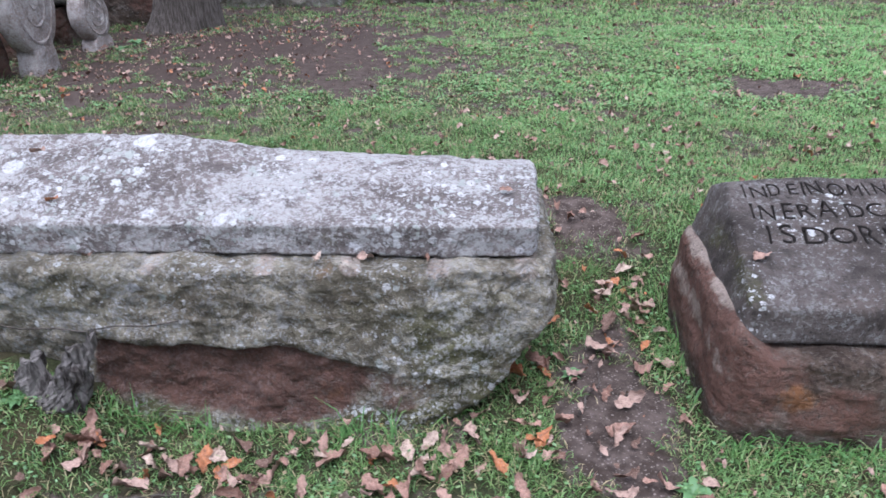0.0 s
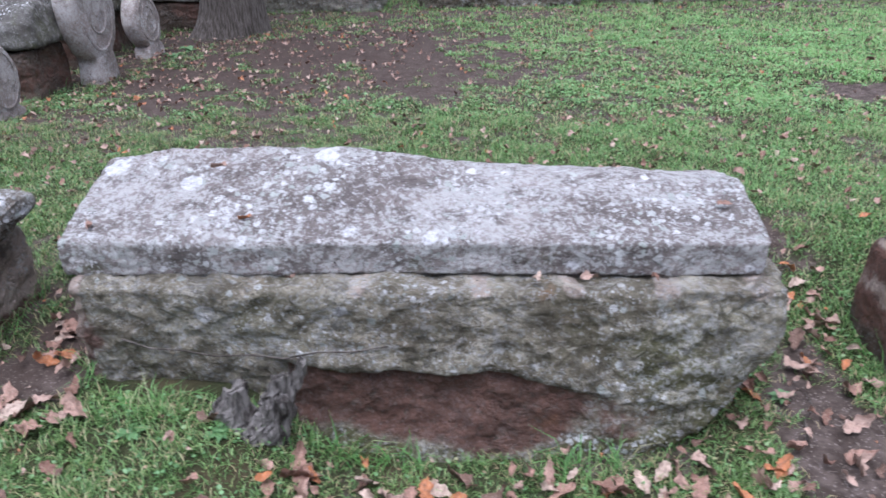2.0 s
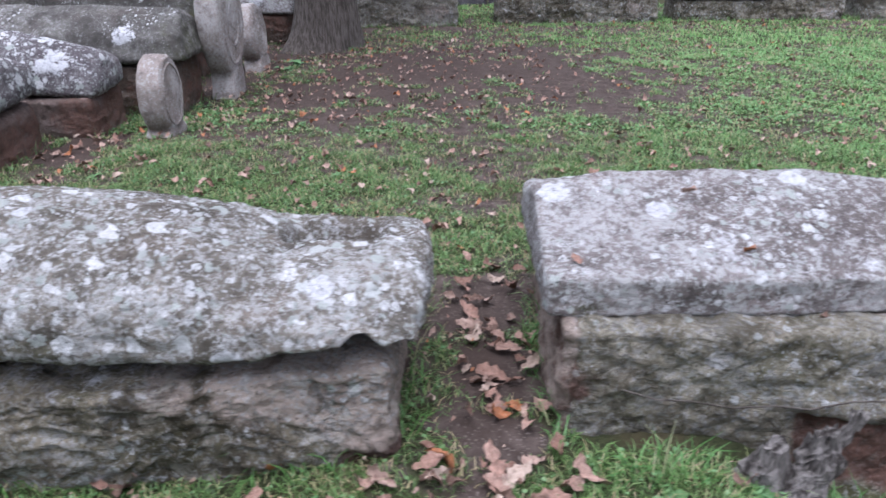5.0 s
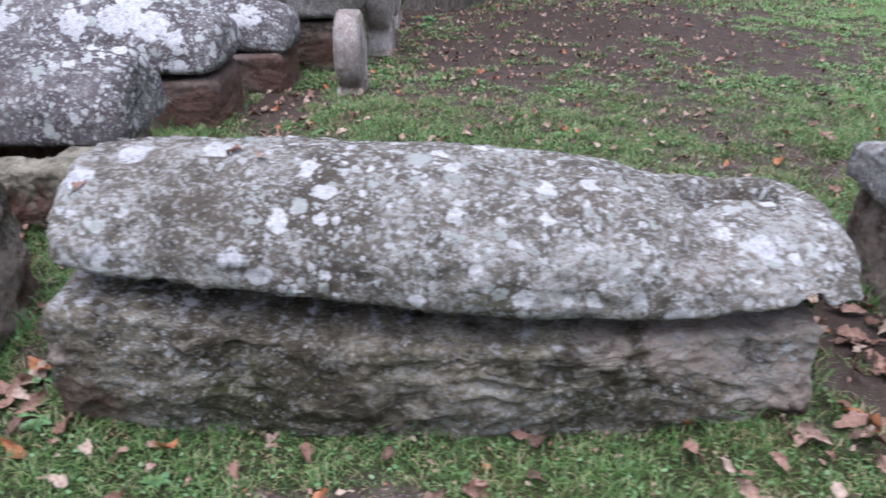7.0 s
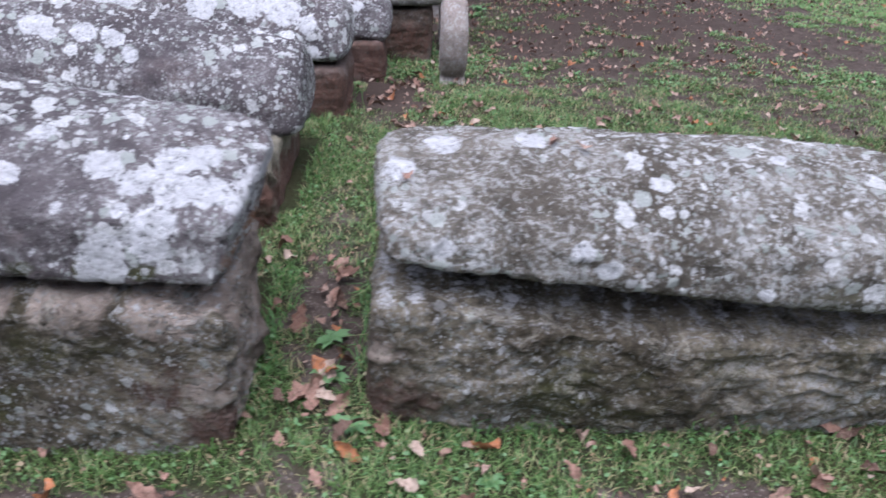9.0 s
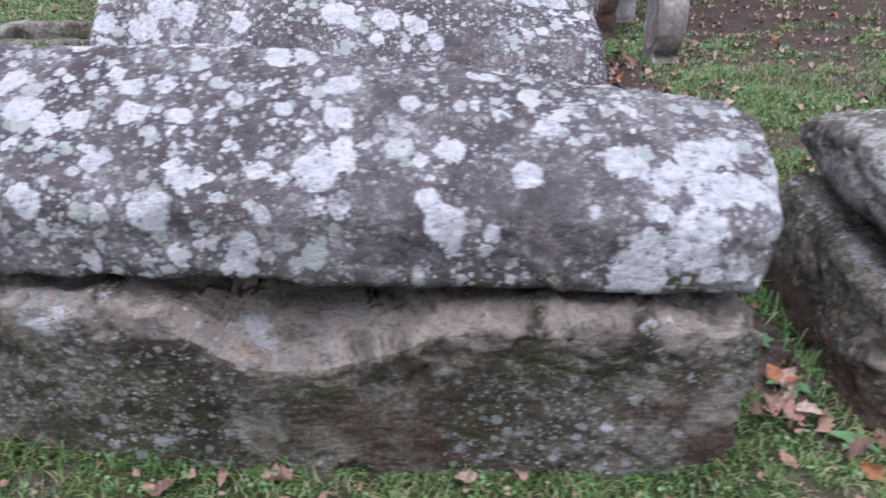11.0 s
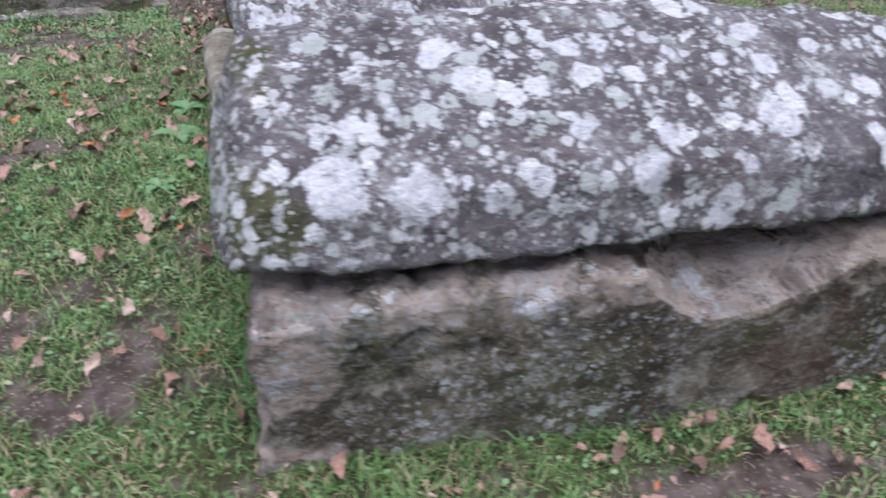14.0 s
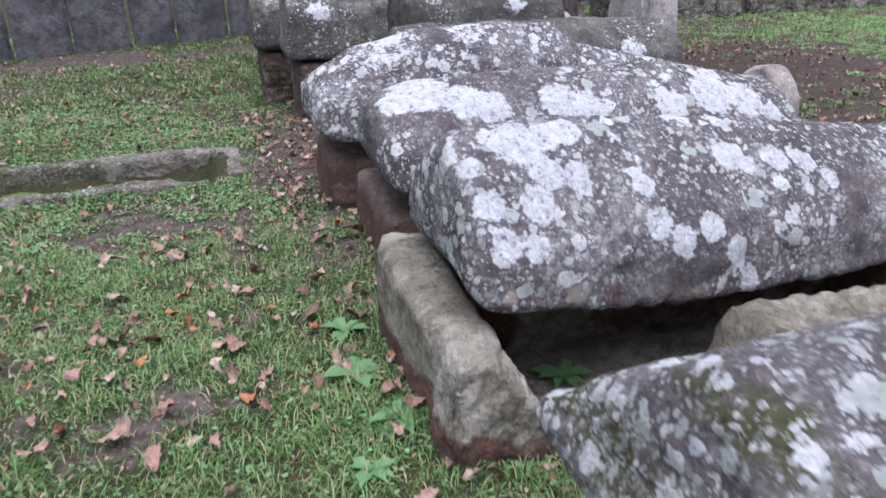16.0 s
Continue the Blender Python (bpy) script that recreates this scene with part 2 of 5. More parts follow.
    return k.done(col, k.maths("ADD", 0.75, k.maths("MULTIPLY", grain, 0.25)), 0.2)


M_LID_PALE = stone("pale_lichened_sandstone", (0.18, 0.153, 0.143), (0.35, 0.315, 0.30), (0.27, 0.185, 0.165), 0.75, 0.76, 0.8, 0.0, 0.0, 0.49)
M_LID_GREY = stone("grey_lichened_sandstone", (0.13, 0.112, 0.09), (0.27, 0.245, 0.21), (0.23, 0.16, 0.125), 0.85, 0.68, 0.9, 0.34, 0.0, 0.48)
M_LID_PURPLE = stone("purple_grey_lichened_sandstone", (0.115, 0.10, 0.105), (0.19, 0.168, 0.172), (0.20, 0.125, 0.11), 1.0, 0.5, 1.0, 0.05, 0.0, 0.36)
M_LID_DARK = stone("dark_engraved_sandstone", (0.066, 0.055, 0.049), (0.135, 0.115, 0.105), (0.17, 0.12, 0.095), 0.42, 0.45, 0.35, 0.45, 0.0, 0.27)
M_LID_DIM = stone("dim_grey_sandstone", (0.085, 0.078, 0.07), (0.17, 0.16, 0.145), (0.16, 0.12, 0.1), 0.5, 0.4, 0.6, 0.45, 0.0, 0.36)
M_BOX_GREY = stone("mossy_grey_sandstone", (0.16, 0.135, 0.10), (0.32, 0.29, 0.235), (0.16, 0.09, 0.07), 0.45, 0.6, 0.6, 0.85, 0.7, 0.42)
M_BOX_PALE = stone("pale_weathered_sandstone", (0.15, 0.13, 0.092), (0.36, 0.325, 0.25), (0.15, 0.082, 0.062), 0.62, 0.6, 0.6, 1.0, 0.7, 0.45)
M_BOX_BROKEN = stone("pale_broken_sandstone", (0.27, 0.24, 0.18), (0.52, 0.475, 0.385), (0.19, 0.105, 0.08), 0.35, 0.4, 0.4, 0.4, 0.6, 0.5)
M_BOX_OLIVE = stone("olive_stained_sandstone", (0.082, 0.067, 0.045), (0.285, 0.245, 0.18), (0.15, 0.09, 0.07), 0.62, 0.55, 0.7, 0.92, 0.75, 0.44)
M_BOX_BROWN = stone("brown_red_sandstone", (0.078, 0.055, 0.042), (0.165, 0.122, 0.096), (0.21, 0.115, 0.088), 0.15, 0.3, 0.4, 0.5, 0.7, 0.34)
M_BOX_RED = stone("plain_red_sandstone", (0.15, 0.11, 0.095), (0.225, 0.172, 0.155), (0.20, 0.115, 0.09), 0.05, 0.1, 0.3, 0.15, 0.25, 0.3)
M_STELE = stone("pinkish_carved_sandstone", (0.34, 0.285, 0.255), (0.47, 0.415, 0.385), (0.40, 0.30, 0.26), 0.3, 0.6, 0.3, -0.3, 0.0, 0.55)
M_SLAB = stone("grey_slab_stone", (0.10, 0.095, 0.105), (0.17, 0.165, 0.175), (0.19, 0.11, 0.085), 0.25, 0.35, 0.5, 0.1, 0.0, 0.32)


def soil_material():
    k = Nodes("lawn_soil")
    s = k.attr("soil")
    n1, n2, n3 = k.noise(14.0, 6.0, 0.65), k.noise(90.0, 4.0, 0.7), k.noise(3.0, 4.0)
    earth = k.mix(k.step(n1, 0.35, 0.7), (0.046, 0.034, 0.028), (0.115, 0.090, 0.079))
    peb, rnd = spots(k, 95.0, 0.5, 0.2, 0.1)
    earth = k.mix(k.maths("MULTIPLY", peb, 0.5), earth, (0.30, 0.26, 0.235))
    thatch = k.mix(k.step(n2, 0.3, 0.7), (0.02, 0.024, 0.012), (0.055, 0.06, 0.028))
    thatch = k.mix(k.step(n3, 0.45, 0.75), thatch, (0.07, 0.055, 0.032))
    f = k.step(k.maths("ADD", s, k.maths("MULTIPLY", k.maths("SUBTRACT", n1, 0.5), 0.7)), 0.25, 0.6)
    # dark humus; round the tree its tone also holds the crown's shade
    earth = k.mix(k.maths("MULTIPLY", k.attr("humus_shade"), 0.9), earth, k.mix(n2, (0.03, 0.022, 0.018), (0.085, 0.06, 0.05)))
    k.bump(k.maths("ADD", k.maths("MULTIPLY", n1, 0.8), k.maths("MULTIPLY", n2, 0.5)), 0.9, 0.02)
    return k.done(k.mix(f, thatch, earth), 0.95, 0.1)


def blade_material(name, a, b, dry):
    k = Nodes(name)
    g = k.t.nodes.new("ShaderNodeNewGeometry")
    r = g.outputs["Random Per Island"]
    big = k.noise(0.9, 3.0)
    col = k.mix(r, a, b)
    col = k.mix(k.maths("MULTIPLY", k.step(big, 0.45, 0.75), 0.6), col, tuple(c * m for c, m in zip(a, (1.5, 1.1, 0.9))))
    # sunlit side of the lawn, painted in as a brighter yellow-green
    col = k.mix(k.maths("MULTIPLY", k.attr("sunlit"), 0.72), col, (0.25, 0.49, 0.16))
    dryness = k.maths("ADD", k.maths("MULTIPLY", k.attr("soil"), 0.35), r)
    col = k.mix(k.step(dryness, 0.78, 1.0), col, dry)
    m = k.done(col, 0.45, 0.4)
    k.b.inputs["Subsurface Weight"].default_value = 0.0
    tr = k.put("ShaderNodeBsdfTranslucent", Color=col)
    mx = k.put("ShaderNodeMixShader", Fac=0.3)
    k.link(k.b.outputs[0], mx.inputs[1])
    k.link(tr.outputs[0], mx.inputs[2])
    k.link(mx.outputs[0], k.t.nodes["Material Output"].inputs["Surface"])
    return m


def leaf_material():
    k = Nodes("dead_oak_leaf")
    o = k.t.nodes.new("ShaderNodeObjectInfo").outputs["Random"]
    g = k.t.nodes.new("ShaderNodeNewGeometry").outputs["Random Per Island"]
    r = k.maths("FRACT", k.maths("ADD", o, g))
    ramp = k.t.nodes.new("ShaderNodeValToRGB")
    k.link(r, ramp.inputs[0])
    ramp.color_ramp.interpolation = "CONSTANT"
    els = ramp.color_ramp.elements
    tones = ((0.0, (0.32, 0.185, 0.14)), (0.2, (0.36, 0.225, 0.175)), (0.38, (0.20, 0.105, 0.075)), (0.52, (0.41, 0.28, 0.225)), (0.70, (0.42, 0.16, 0.065)), (0.77, (0.46, 0.35, 0.28)), (0.88, (0.13, 0.075, 0.055)))
    els[0].color, els[1].position, els[1].color = (*tones[0][1], 1), tones[1][0], (*tones[1][1], 1)
    for p, c in tones[2:]:
        els.new(p).color = (*c, 1)
    n = k.noise(55.0, 5.0, 0.7)
    col = k.mix(k.maths("MULTIPLY", k.step(n, 0.40, 0.7), 0.7), ramp.outputs[0], (0.10, 0.055, 0.04))
    col = k.mix(k.maths("MULTIPLY", k.step(k.noise(160.0, 3.0, 0.7), 0.5, 0.7), 0.35), col, (0.50, 0.40, 0.32))
    k.bump(n, 0.9, 0.01)
    return k.done(col, 0.6, 0.3)


def bark_material(name, a, b):
    k = Nodes(name)
    n = k.noise(1.0, 6.0, 0.65, k.scaled(34, 34, 6))
    f = k.noise(45.0, 4.0, 0.7)
    col = k.mix(k.step(n, 0.35, 0.65), a, b)
    mo = k.step(k.maths("ADD", k.attr("moss"), k.maths("MULTIPLY", k.maths("SUBTRACT", k.noise(8.0, 5.0), 0.5), 1.2)), 0.5, 0.9)
    col = k.mix(mo, col, (0.06, 0.085, 0.022))
    k.bump(k.maths("ADD", n, k.maths("MULTIPLY", f, 0.4)), 0.9, 0.03)
    return k.done(col, 0.9, 0.15)


M_SOIL = soil_material()
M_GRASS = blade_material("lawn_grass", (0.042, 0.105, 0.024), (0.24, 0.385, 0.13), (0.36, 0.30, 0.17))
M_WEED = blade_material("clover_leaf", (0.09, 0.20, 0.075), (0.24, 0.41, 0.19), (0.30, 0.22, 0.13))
M_TUFT = blade_material("long_grass", (0.06, 0.165, 0.04), (0.15, 0.31, 0.09), (0.33, 0.31, 0.18))
M_LEAF = leaf_material()
M_BARK = bark_material("grey_brown_bark", (0.06, 0.05, 0.042), (0.15, 0.13, 0.115))
M_DEADWOOD = bark_material("grey_rotten_wood", (0.03, 0.025, 0.022), (0.24, 0.22, 0.205))
M_FOLIAGE = blade_material("tree_foliage", (0.06, 0.10, 0.022), (0.13, 0.14, 0.03), (0.30, 0.15, 0.04))


def plain(name, colour, rough=0.8):
    k = Nodes(name)
    n = k.noise(30.0, 4.0)
    k.bump(n, 0.3, 0.01)
    return k.done(k.mix(n, tuple(c * 0.7 for c in colour), tuple(min(1, c * 1.3) for c in colour)), rough)


M_CARVING = plain("dark_carving", (0.07, 0.06, 0.055), 0.95)
M_MOSS = plain("green_moss", (0.085, 0.125, 0.026), 0.95)
M_WATER = Nodes("rain_water").done((0.22, 0.25, 0.30), 0.08, 0.5)


# ---------------------------------------------------------------- building helpers
def mesh_of(name, verts, faces, smooth=True):
    me = bpy.data.meshes.new(name)
    me.from_pydata([tuple(v) for v in verts], [], faces)
    me.validate()
    if smooth:
        me.shade_smooth()
    return me


def part(name, me, material, parent=None, label=""):
    ob = new(name, me)
    if material and not me.materials:
        me.materials.append(material)
    if parent:
        ob.parent = parent
    if label:
        tagged(ob, label)
    return ob


def holder(name, x, y, z, label, category, group="", kind=""):
    ob = new(name)
    ob.location = (x, y, z)
    ob.empty_display_size = 0.2
    return tagged(ob, label, category, group, kind)


def paint(me, layer, values):
    a = me.attributes.new(layer, "FLOAT", "POINT")
    a.data.foreach_set("value", np.asarray(values, dtype=np.float32))


def section(corners, counts, smooth):
    """A closed outline in (y, z) through the corners, with counts[i] steps on side i, its corners rounded by smoothing."""
    pts = []
    for i, n in enumerate(counts):
        (a, b), (c, d), bul = corners[i][:2], corners[(i + 1) % len(corners)][:2], corners[i][2] if len(corners[i]) > 2 else 0
        nx, nz = -(d - b), (c - a)
        for j in range(n):
            t = j / n
            q = bul * math.sin(math.pi * t)
            pts.append((a + (c - a) * t + nx * q, b + (d - b) * t + nz * q))
    p = np.array(pts)
    for _ in range(smooth):
        p = (np.roll(p, 1, 0) + 2 * p + np.roll(p, -1, 0)) / 4
    return p


def loft(name, x0, x1, sect, counts, nx=120, smooth=6, ends=0.05, skew=(0, 0), rough=0.012, layer=0.0, seed=0, patches=(), base=(0, 0, 0), facet=0.0, shape=None, grit=0.0):
    """A rough-hewn stone lofted along x. sect(x): the corners of its cross-section. patches: (attribute, x, z, radius, strength). shape(points, layers): breaks and hollows."""
    t = np.linspace(0, 1, nx)
    t = 0.5 - 0.5 * np.cos(math.pi * t) if ends else t
    t = 0.35 * t + 0.65 * np.linspace(0, 1, nx)
    rings = []
    cap = (0.02, 0.15, 0.3, 0.45, 0.6, 0.74, 0.86, 0.95)
    for side in (0, 1):
        x = x1 if side else x0
        p = section(sect(x), counts, smooth)
        c = p.mean(0)
        half = 0.5 * (np.ptp(p, 0)).min()
        f = 1 - min(ends, 0.55 * half) / half
        group = [np.column_stack([np.full(len(p), x), *(c + (p - c) * f * k).T]) for k in cap]
        rings.append(group if not side else group[::-1])
    body = []
    for k in t:
        x = x0 + (x1 - x0) * k
        p = section(sect(x), counts, smooth)
        c = p.mean(0)
        half = 0.5 * (np.ptp(p, 0)).min()
        d = min(x - x0, x1 - x)
        e = min(ends, 0.55 * half)
        cut = e * (1 - math.sqrt(max(0, 1 - (1 - d / e) ** 2))) if d < e else 0
        body.append(np.column_stack([np.full(len(p), x), *(c + (p - c) * (1 - cut / half)).T]))
    allr = rings[0] + body + rings[1]
    n = len(allr[0])
    v = np.concatenate(allr)
    zm = v[:, 2].mean()
    w = (v[:, 0] - x0) / (x1 - x0)
    v[:, 0] += (skew[0] * (1 - w) ** 8 + skew[1] * w ** 8) * (v[:, 2] - zm)
    faces = [(i * n + j, i * n + (j + 1) % n, (i + 1) * n + (j + 1) % n, (i + 1) * n + j) for i in range(len(allr) - 1) for j in range(n)]
    faces += [tuple(range(n - 1, -1, -1)), tuple(range((len(allr) - 1) * n, len(allr) * n))]
    me = mesh_of(name, v, faces)
    bm = bmesh.new()
    bm.from_mesh(me)
    bmesh.ops.recalc_face_normals(bm, faces=bm.faces)
    bm.to_mesh(me)
    bm.free()
    nv = len(me.vertices)
    nor = np.empty(nv * 3, np.float32)
    me.vertices.foreach_get("normal", nor)
    nor = nor.reshape(-1, 3)
    off = Vector((seed * 3.7, seed * 1.3, seed * 5.1))
    disp = np.empty(nv)
    for i in range(nv):
        p = Vector(v[i]) + off
        a = noise.noise(p * 2.2) * 1.4 + noise.noise(p * 6.0) * 0.8 + noise.noise(p * 17.0) * 0.5 + noise.noise(p * 43.0) * 0.28
        if layer:
            q = Vector((p.x * 3.5 + noise.noise(p * 3.0) * 1.5, p.y * 5.0, p.z * 8.0 + noise.noise(p * 1.6) * 2.0))
            a += layer * (1.2 * noise.noise(q) - 1.1 * abs(noise.noise(q * 2.1)) + 0.5 - 0.5 * abs(noise.noise(p * 21.0)))
        if facet:
            q = Vector((p.x * 5 + noise.noise(p * 5) * 0.8, p.y * 5, p.z * 9 + noise.noise(p * 4 + off) * 1.0))
            a += facet * (2.4 * noise.voronoi(q)[0][0] - 1.0 + 1.2 * noise.voronoi(q * 2.3)[0][0] - 0.5)
        if grit:
            q = Vector((p.x * 10 + noise.noise(p * 4) * 1.5, p.y * 10, p.z * 11.5 + noise.noise(p * 5 + off) * 1.5))
            a += grit * (0.8 - 3.4 * abs(noise.noise(q)) + 0.4 - 1.7 * abs(noise.noise(q * 2.6)))
        disp[i] = a * rough
    w3 = v + nor * disp[:, None]
    layers = {key: np.zeros(nv) for key in ("lichen", "moss", "red", "bare", "rust")}
    for which, cx, cz, r, k, *cy in patches:
        up = 0.8 * (w3[:, 1] - cy[0]) + 0.6 * (w3[:, 2] - cz) if cy else 1.45 * (w3[:, 2] - cz)
        d = np.sqrt((w3[:, 0] - cx) ** 2 + up ** 2)
        layers[which] = np.maximum(layers[which], k * (1 - S(d, 0.25 * r, 1.55 * r)))
    if shape:
        shape(w3, layers)
    w3 -= np.array(base)
    me.vertices.foreach_set("co", w3.astype(np.float32).ravel())
    for key, val in layers.items():
        paint(me, key, val)
    me.update()
    return me


FOOT = []  # stone footprints kept clear of grass: x0, x1, y0, y1


def lid_shape(yf, yb, zb, zs, yr, zr, lean=0.03, bulge=0.06, back=None):
    """The cross-section of a lid, its measures given along x."""
    def f(x):
        a, b, c, d, e, h = (along(x, q) for q in (yf, yb, zb, zs, yr, zr))
        bk = d if back is None else along(x, back)
        return [(b, c), (a, c), (a + lean, d, bulge), (e, h, bulge * 0.5), (b, bk)]
    return f


def box_shape(yf, yb, zt, zb, foot=0.0, top=0.0, drop=0.0):
    def f(x):
        a, b, c, d = (along(x, q) for q in (yf, yb, zt, zb))
        m = (c + d) / 2
        return [(b, d), (a + foot, d), (a - 0.01, m), (a + top, c - drop), (b, c)]
    return f


LID_N, BOX_N = (12, 12, 30, 18, 8), (12, 22, 22, 18, 14)
LID_FINE, BOX_FINE = (12, 18, 52, 28, 8), (12, 40, 40, 22, 14)


def sarcophagus(x0, x1, y0, y1, label, lid_me, lid_mat, lid_label, box_me, box_mat, box_label, base, extra=()):
    top = holder("sarcophagus", *base, label, "sarcophagus", "medieval stone sarcophagi")
    part("lid", lid_me, lid_mat, top, lid_label)
    part("box", box_me, box_mat, top, box_label)
    FOOT.append((x0, x1, y0, y1))
    return top


# ---------------------------------------------------------------- ground
def axis(a, b, step, far):
    core = list(np.arange(a, b + 1e-6, step))
    lo, hi, s = [], [], step
    p, q = core[0], core[-1]
    while p > -far:
        s *= 1.5
        p, q = p - s, q + s
        lo.append(p)
        hi.append(q)
    return np.array(lo[::-1] + core + hi)


gx, gy = axis(-11.5, 5.5, 0.045, 900), axis(0.2, 14.0, 0.045, 900)
GX, GY = np.meshgrid(gx, gy)
GZ = ground_z(GX, GY)
ny_, nx_ = GX.shape
idx = np.arange(nx_ * ny_).reshape(ny_, nx_)
gf = np.stack([idx[:-1, :-1], idx[:-1, 1:], idx[1:, 1:], idx[1:, :-1]], -1).reshape(-1, 4)
gm = bpy.data.meshes.new("ground")
gm.vertices.add(nx_ * ny_)
gm.vertices.foreach_set("co", np.stack([GX, GY, GZ], -1).astype(np.float32).ravel())
gm.loops.add(gf.size)
gm.loops.foreach_set("vertex_index", gf.astype(np.int32).ravel())
gm.polygons.add(len(gf))
gm.polygons.foreach_set("loop_start", np.arange(0, gf.size, 4, dtype=np.int32))
gm.update(calc_edges=True)
gm.validate()
gm.shade_smooth()
paint(gm, "soil", soil_at(GX, GY).ravel())
# humus deepened by painted shade round the tree, plain humus in the gaps
paint(gm, "humus_shade", np.exp(-(((GX + 3.3) / 2.5) ** 2 + ((GY - 8.0) / 3.2) ** 2)).ravel() + np.exp(-(((GX + 2.42) / 0.2) ** 2 + ((GY - 2.5) / 0.5) ** 2)).ravel() + np.exp(-(((GX + 5.0) / 0.5) ** 2 + ((GY - 5.2) / 0.7) ** 2)).ravel())
tagged(part("ground", gm, M_SOIL), "short mown lawn with bare trodden soil patches", "ground", kind="structure")


# lichen rosettes on the lids: along, height, radius
ROSES_WEST = [(-7.30, 0.66, 0.073), (-7.14, 0.63, 0.060), (-6.98, 0.62, 0.034), (-6.90, 0.63, 0.024), (-7.16, 0.74, 0.019), (-7.25, 0.73, 0.037), (-7.05, 0.82, 0.033), (-7.37, 0.77, 0.017), (-6.77, 0.69, 0.030)]
ROSES_EAST = [(-6.92, 0.85, 0.019), (-6.97, 0.78, 0.054), (-6.73, 0.82, 0.037), (-6.65, 0.82, 0.029), (-6.36, 0.78, 0.027), (-6.48, 0.80, 0.023), (-6.07, 0.80, 0.030), (-6.23, 0.77, 0.043), (-6.24, 0.83, 0.042), (-5.97, 0.72, 0.041), (-6.27, 0.68, 0.058), (-5.80, 0.68, 0.044), (-5.98, 0.61, 0.055), (-6.02, 0.64, 0.035), (-5.88, 0.60, 0.022), (-6.38, 0.62, 0.020), (-6.89, 0.63, 0.036), (-6.63, 0.63, 0.053), (-6.57, 0.67, 0.034), (-5.57, 0.71, 0.053), (-5.49, 0.68, 0.053), (-5.40, 0.72, 0.068), (-5.33, 0.74, 0.056), (-5.30, 0.67, 0.061), (-5.38, 0.67, 0.067), (-5.65, 0.63, 0.023), (-5.50, 0.63, 0.028), (-5.42, 0.60, 0.077), (-6.43, 0.58, 0.044), (-5.55, 0.56, 0.074), (-5.74, 0.76, 0.040)]
ROSES_OPEN = [(-7.19, 0.75, 0.083), (-7.13, 0.69, 0.049), (-7.09, 0.76, 0.051), (-7.03, 0.68, 0.047), (-7.02, 0.77, 0.052), (-7.19, 0.64, 0.056), (-6.82, 0.66, 0.038), (-7.23, 0.57, 0.040), (-6.81, 0.59, 0.044), (-6.73, 0.56, 0.045), (-6.61, 0.58, 0.046), (-6.52, 0.54, 0.040), (-6.45, 0.71, 0.054), (-6.38, 0.69, 0.035), (-6.25, 0.70, 0.051), (-6.12, 0.69, 0.046), (-6.04, 0.65, 0.038), (-6.46, 0.50, 0.037), (-7.36, 0.71, 0.035), (-7.34, 0.64, 0.046), (-7.31, 0.58, 0.045), (-6.16, 0.63, 0.025)]
ROSES_REAR = [(-6.57, 0.64, 0.087), (-6.44, 0.61, 0.088), (-6.00, 0.62, 0.076), (-5.74, 0.65, 0.114), (-5.56, 0.63, 0.094), (-5.67, 0.72, 0.059), (-5.42, 0.59, 0.053), (-7.01, 0.65, 0.083), (-7.18, 0.69, 0.119), (-6.89, 0.63, 0.072), (-5.41, 0.51, 0.053), (-7.29, 0.66, 0.069)]
LICHEN_H = [("lichen", x, z, r * 0.98, 1.0, 1.87 + (z - 0.62) / 0.72) for x, z, r in ROSES_WEST + ROSES_EAST]
LICHEN_D = [("lichen", x, z, r * 1.15, 1.1, 3.25 + (z - 0.55) / 0.65) for x, z, r in ROSES_OPEN]
LICHEN_E = [("lichen", x, z, r * 1.2, 1.1, 4.35 + (z - 0.58) / 0.6) for x, z, r in ROSES_REAR]

# ---------------------------------------------------------------- near row of sarcophagi
# A: long gabled lid that narrows to the east, on a cracked box with an undercut red foot
base = (-1.0, 2.5, -0.2)
# front moss row: part growth, part shade painted on the upright face
lid = loft("lid", -2.23, 0.15, lid_shape([(-2.2, 2.18), (0.15, 2.25)], [(-2.2, 3.0), (0.15, 2.92)], [(-2.2, 0.315), (0.15, 0.295)], [(-2.2, 0.435), (0.15, 0.415)],
           [(-2.2, 2.66), (0.15, 2.66)], [(-2.23, 0.565), (-2.0, 0.60), (-1.35, 0.605), (-1.0, 0.565), (-0.65, 0.51), (0.15, 0.485)], 0.005, 0.012), LID_FINE, 250, 2, 0.03, (0, 0), 0.009, 0.0, 1, grit=0.35,
           patches=[("lichen", -2.16, 0.56, 0.055, 1.2, 2.58), ("lichen", -1.37, 0.60, 0.045, 1.2, 2.60), ("lichen", -1.84, 0.55, 0.04, 1.1, 2.46), ("lichen", -0.97, 0.44, 0.03, 1.1, 2.24), ("lichen", -1.65, 0.47, 0.13, 0.5, 2.30), ("lichen", -1.3, 0.47, 0.2, 0.42, 2.30), ("lichen", -0.9, 0.47, 0.2, 0.4, 2.32), ("lichen", -0.4, 0.45, 0.25, 0.35, 2.34), ("lichen", 0.1, 0.33, 0.06, 0.6), ("lichen", -0.5, 0.34, 0.04, 0.6)] + [("moss", -2.1 + 0.37 * i, 0.35, 0.11, 0.55) for i in range(6)], base=base)
